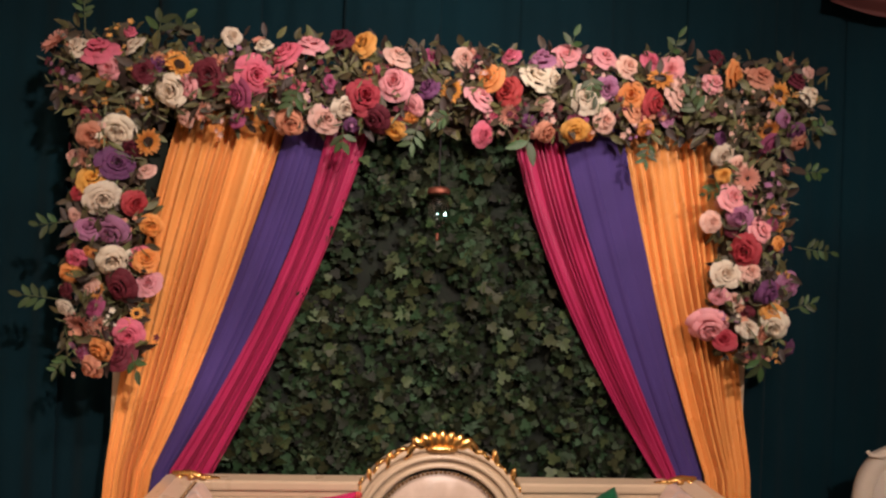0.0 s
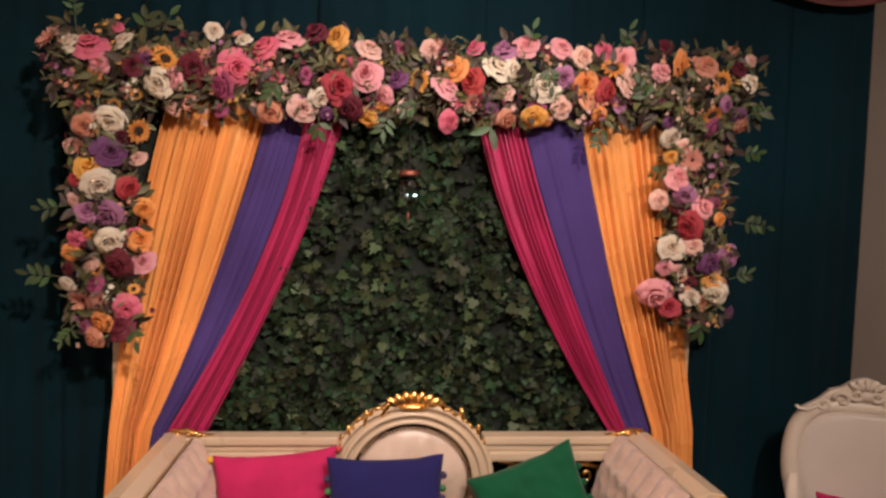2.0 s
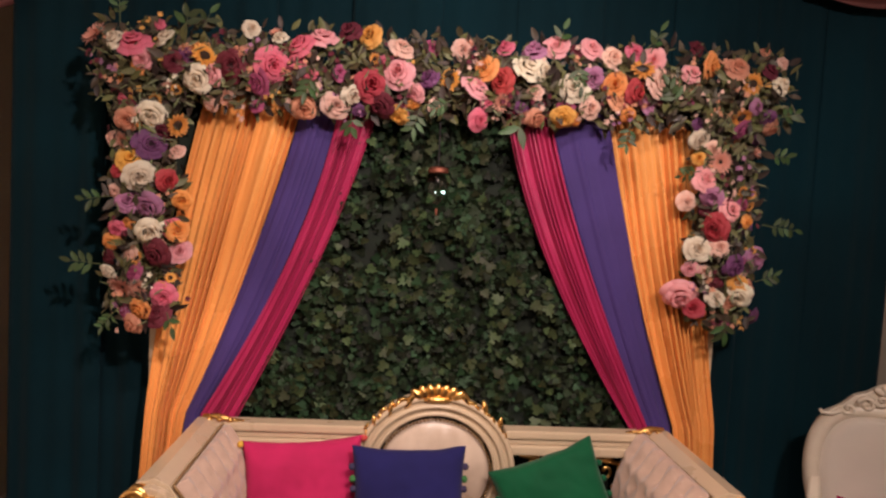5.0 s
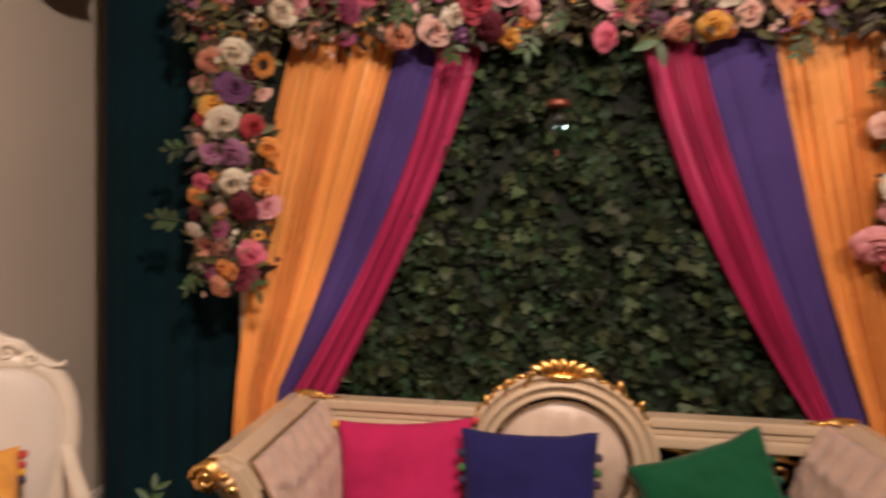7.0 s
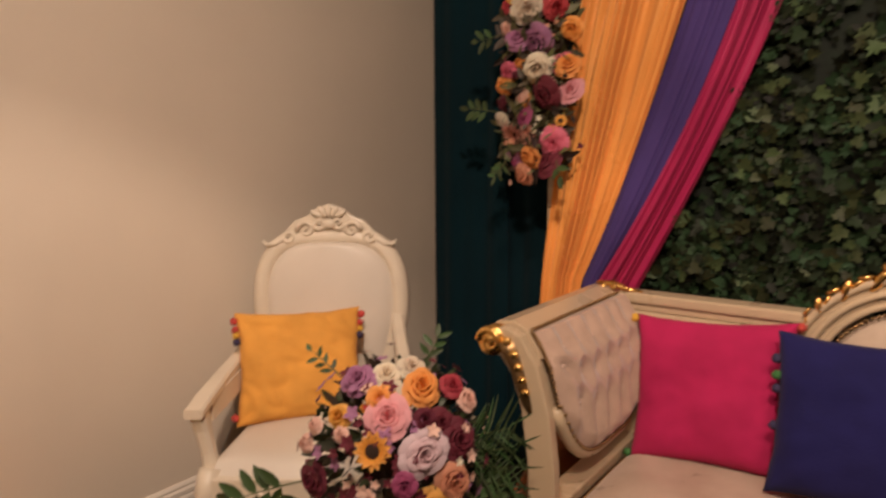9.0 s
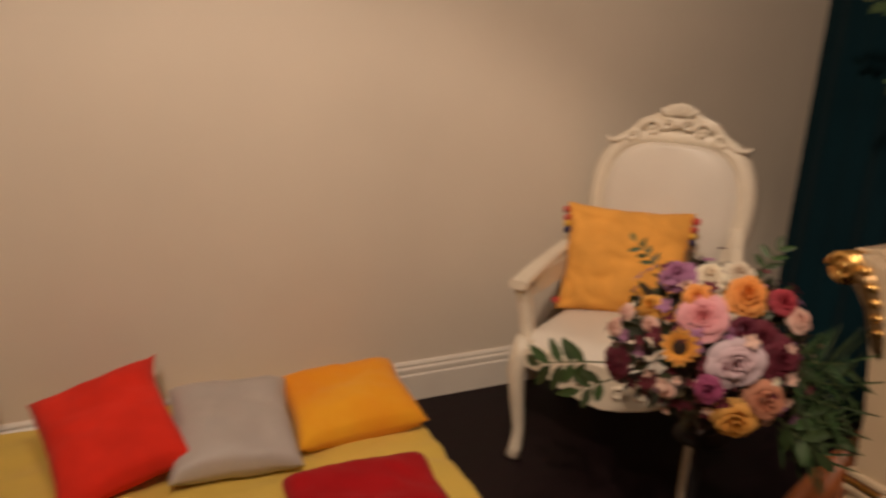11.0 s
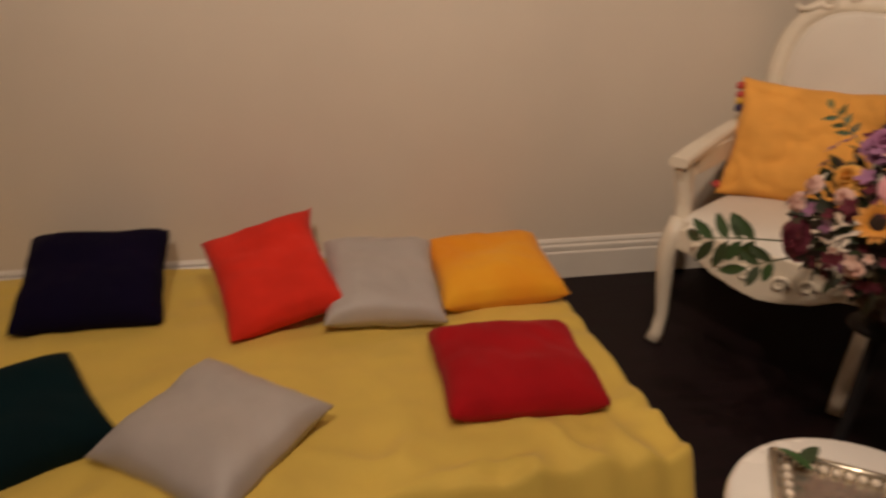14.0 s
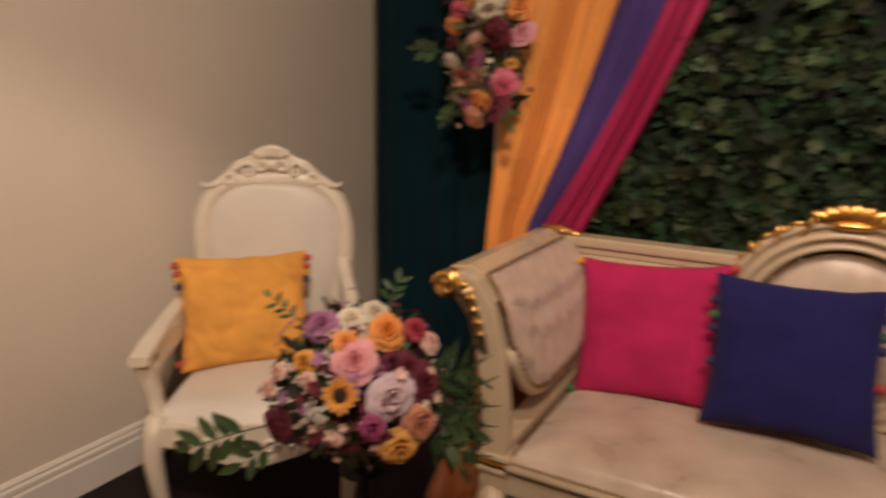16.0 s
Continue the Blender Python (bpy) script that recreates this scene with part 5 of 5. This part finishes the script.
def cover(u, v):
    # a cloth over the mattress with its edges falling to the floor
    x0, x1, y0, y1, drop = -2.115, -0.985, -3.47, -1.365, 0.15
    a, b = -0.02 + 1.14 * u, 1.08 * v
    x, y = x0 + (x1 - x0) * min(max(a, 0), 1), y0 + (y1 - y0) * min(b, 1)
    over = max(0, a - 1) * 1.15 + max(0, b - 1) * 2.1
    z = 0.148 - min(over, drop / 1.0) * 0.93
    r = noise.noise((x * 3.2, y * 3.2, 1)) * 0.009 + noise.noise((x * 9 + y * 4, y * 3, 4)) * 0.006 + noise.noise((x * 20, y * 7, 9)) * 0.003
    r += 0.010 * max(0, noise.noise((x * 2 + y * 9, y * 5 - x * 7, 6)) - 0.15) + 0.012 * ease(0.6, 1, b) * max(0, noise.noise((x * 11 - y * 3, y * 3 + x * 2, 2)))
    r += 0.014 * ease(0.72, 1.0, a) * noise.noise((y * 13 + x * 5, x * 6, 7)) + 0.010 * ease(0.75, 1, b) * noise.noise((x * 15, y * 6 + x * 4, 8))
    crest = 1 - 3.0 * abs(noise.noise((x * 2.1 - y * 0.9 + 3, y * 1.3 + x * 0.8, 12.0)))
    r = r * 1.35 + 0.011 * max(0, crest) ** 3 * (0.4 + noise.noise((x * 3, y * 3, 15)))
    gather = noise.noise((x * 3.5 + y * 5.5, y * 2.2 - x * 6, 21.0))
    r += 0.030 * ease(0.70, 1.0, a) * ease(0.35, 0.8, b) * max(0, 1 - 2.4 * abs(gather)) ** 2
    edge_x, edge_y = max(0, a - 1), max(0, b - 1)
    x += 0.018 * ease(0.8, 1.0, a) * noise.noise((y * 4.5, 2.0, 3.0))
    flare = 0.03 * noise.noise((x * 8, y * 8, 3)) + 0.015
    return (x + edge_x * 0.35 + flare * edge_x * 8, y + edge_y * 0.25 + flare * edge_y * 7 - 0.02 * ease(0.8, 1, a) * math.sin(y * 9) * 0.4, max(0.006, z + r))


ob = placed("mattress_cover", mesh_of("mattress_cover", *sheet(cover, 90, 130), SHEET_CLOTH), Matrix(), mattress)
ob.modifiers.new("thick", "SOLIDIFY").thickness = 0.003

cushion((-1.325, -1.68, 0.195), (0.02, 0.405, 0.0), (-0.36, 0.02, 0.015), 0.11, CRIMSON, "crimson velvet cushion lying flat on the mattress", 6, soft=0.045)
cushion((-1.215, -2.405, 0.187), (0.245, 0.285, 0.0), (-0.26, 0.24, 0.04), 0.11, SILVER, "silver-grey satin cushion lying on the mattress", 7)
cushion((-1.29, -2.84, 0.192), (-0.20, 0.33, 0.0), (-0.255, -0.15, 0.08), 0.12, BOTTLE, "dark bottle green velvet cushion lying on the mattress", 8, soft=0.03)
cushion((-1.905, -2.775, 0.235), (-0.01, 0.40, 0.0), (-0.36, -0.01, 0.13), 0.12, NAVY, "dark navy velvet cushion leaning on the wall", 9, soft=0.03)
cushion((-1.815, -2.273, 0.262), (-0.06, 0.325, 0.06), (-0.38, -0.12, 0.12), 0.12, SCARLET, "bright orange-red velvet cushion leaning on the wall", 10, ear=0.025, soft=0.01)
cushion((-1.785, -1.950, 0.228), (0.02, 0.35, -0.01), (-0.37, 0.02, 0.085), 0.12, SILVER, "silver-grey satin cushion propped by the wall", 11)
cushion((-1.845, -1.58, 0.212), (0.0, 0.41, 0.015), (-0.35, 0.02, 0.055), 0.12, SAFFRON, "saffron orange velvet cushion propped by the wall", 12, soft=0.015)

# ---- wall plate ----
plate = thing("wall_plate", Matrix.Translation((-2.15, -2.745, 1.28)), "small square brown metal switch plate on the wall", "switch plate")
part("plate", box_bm((0.0, -0.045, -0.045), (0.009, 0.045, 0.045), 0.003), PLATE, plate)
part("switch", box_bm((0.0095, -0.012, -0.016), (0.016, 0.012, 0.016), 0.002), PLATE, plate)

# ---- round side table with a beaded tray ----
table = thing("side_table", Matrix.Translation((-0.46, -1.48, 0)), "small round white table on a turned foot", "side table")
part("tabletop", lathe([(0.02, 0.455), (0.19, 0.455), (0.198, 0.462), (0.2, 0.475), (0.197, 0.488), (0.188, 0.492), (0.02, 0.492)], 48), WHITE_TOP, table, "", True)
part("apron", lathe([(0.12, 0.40), (0.165, 0.405), (0.175, 0.43), (0.17, 0.4545), (0.02, 0.4545)], 40), WHITE_TOP, table, "", True)
part("column", lathe([(0.15, 0.0), (0.155, 0.012), (0.13, 0.03), (0.05, 0.05), (0.032, 0.09), (0.045, 0.16), (0.03, 0.24), (0.038, 0.36), (0.07, 0.3995)], 28), WHITE_TOP, table, "", True)
TRAY_METAL = mat("pale_metal", (0.62, 0.55, 0.44), 0.22, metal=0.8, var=0.15, scale=40, bump=0.2, fine=120)
tray = thing("tray", pose(-0.462, -1.468, 0.4925, 0, 0, 56), "rectangular pale gilt tray with beaded edges on the white table", "tray")
part("tray_base", box_bm((-0.145, -0.095, 0.0), (0.145, 0.095, 0.006), 0.002), TRAY_METAL, tray)
for x0, y0, x1, y1 in ((-0.145, -0.095, 0.145, -0.095), (-0.145, 0.095, 0.145, 0.095), (-0.145, -0.095, -0.145, 0.095), (0.145, -0.095, 0.145, 0.095)):
    part("rim", tube([(x0, y0, 0.012), (x1, y1, 0.012)], 0.006, 8), TRAY_METAL, tray, "raised gilt rim", True)
    bm = bmesh.new()
    for p in steps((x0 * 0.88, y0 * 0.84, 0.011), (x1 * 0.88, y1 * 0.84, 0.011), 0.017):
        blob(bm, p, (0.0075, 0.0075, 0.006), 6)
    part("beaded_edge", bm, PEARL, tray, "row of pearl beads", True)
for k, (x, y, turn) in enumerate(((-0.578, -1.528, 0.4), (-0.560, -1.515, 2.2))):
    d = placed("leaf", BLADE_MESH, Matrix.Translation((x, y, 0.512 + 0.004 * k)) @ Euler((0.25, 0.1, turn)).to_matrix().to_4x4() @ Matrix.Scale(0.055, 4))
    tagged(d, "loose green leaf lying on the tray", "leaf")

# ---- flower arrangement on its stand ----
stand = thing("flower_stand", Matrix.Translation((-0.95, -1.01, 0)), "slim black metal flower stand", "stand")
part("base", lathe([(0.13, 0.0), (0.13, 0.010), (0.02, 0.018), (0.02, 0.019)], 32), BLACK_METAL, stand, "", True)
part("stem", lathe([(0.016, 0.018), (0.013, 0.1), (0.013, 0.44), (0.02, 0.46)], 16), BLACK_METAL, stand, "", True)
part("plate", lathe([(0.02, 0.46), (0.06, 0.465), (0.06, 0.475), (0.02, 0.475)], 28), BLACK_METAL, stand, "", True)
bouquet = thing("flower_arrangement", Matrix(), "domed arrangement of roses, sunflower and trailing leaves", "flowers")
C = Vector((-0.95, -1.02, 0.68))
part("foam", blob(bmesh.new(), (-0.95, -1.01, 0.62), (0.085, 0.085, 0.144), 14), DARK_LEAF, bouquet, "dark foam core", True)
for colour, spots in BOUQUET.items():
    for x, y, z, r in spots:
        p = Vector((x, y, z))
        flower(colour, p - (p - C) * 0.02, (p - C).normalized() * 1.4 + Vector((0.5, -0.6, 0.2)), r * 0.92, bouquet)
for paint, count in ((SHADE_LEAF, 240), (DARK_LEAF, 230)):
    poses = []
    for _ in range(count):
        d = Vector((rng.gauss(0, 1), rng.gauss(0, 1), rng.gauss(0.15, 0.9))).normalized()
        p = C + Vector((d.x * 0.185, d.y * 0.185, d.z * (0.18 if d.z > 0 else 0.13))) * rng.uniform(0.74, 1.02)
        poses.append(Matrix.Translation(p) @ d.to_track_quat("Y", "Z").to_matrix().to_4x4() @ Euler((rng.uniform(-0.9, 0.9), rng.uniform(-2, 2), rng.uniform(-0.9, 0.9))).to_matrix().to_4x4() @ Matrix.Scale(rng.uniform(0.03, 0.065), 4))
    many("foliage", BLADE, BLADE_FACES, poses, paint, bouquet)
for colour, count in (("blush", 34), ("burgundy", 80), ("lilac", 40), ("white", 10)):
    poses = []
    for _ in range(count):
        d = Vector((rng.gauss(0.3, 1), rng.gauss(-0.6, 1), rng.gauss(0.2, 0.8))).normalized()
        d.z *= 1.0 if d.z > 0 else 0.55
        poses.append(Matrix.Translation(C + d * rng.uniform(0.19, 0.235)) @ d.to_track_quat("Z", "Y").to_matrix().to_4x4() @ Matrix.Scale(rng.uniform(0.010, 0.02), 4))
    many("small_blossoms", BUD, BUD_FACES, poses, PETAL_MAT[colour], bouquet)
VIEW = (0.65, -0.72, 0.25)
for off, d, length, n, size in (
    ((-0.14, -0.16, -0.06), (-0.75, -0.55, -0.28), 0.21, 9, 0.10), ((-0.10, -0.17, -0.08), (-0.6, -0.5, -0.5), 0.11, 5, 0.085), ((0.14, 0.05, -0.05), (0.8, 0.5, -0.35), 0.15, 5, 0.075),
    ((-0.12, -0.05, 0.15), (-0.7, -0.3, 0.6), 0.12, 7, 0.04), 
    ((0.0, 0.1, 0.16), (0.2, 0.4, 0.9), 0.11, 6, 0.05), ((0.15, 0.03, -0.07), (0.8, 0.3, -0.45), 0.13, 5, 0.085),
):
    sprig("leaf_sprig", C + Vector(off), d, length * 0.85, n, size * 0.72, bouquet, VIEW)
# fine palm fronds
for k in range(6):
    base = C + Vector((0.12, 0.04, 0.03 - 0.025 * k))
    d = Vector((0.75 + 0.06 * k, 0.55, 0.22 - 0.15 * k)).normalized()
    sprig("palm_frond", base, d, 0.14, 20, 0.085, bouquet, VIEW, 0.16)
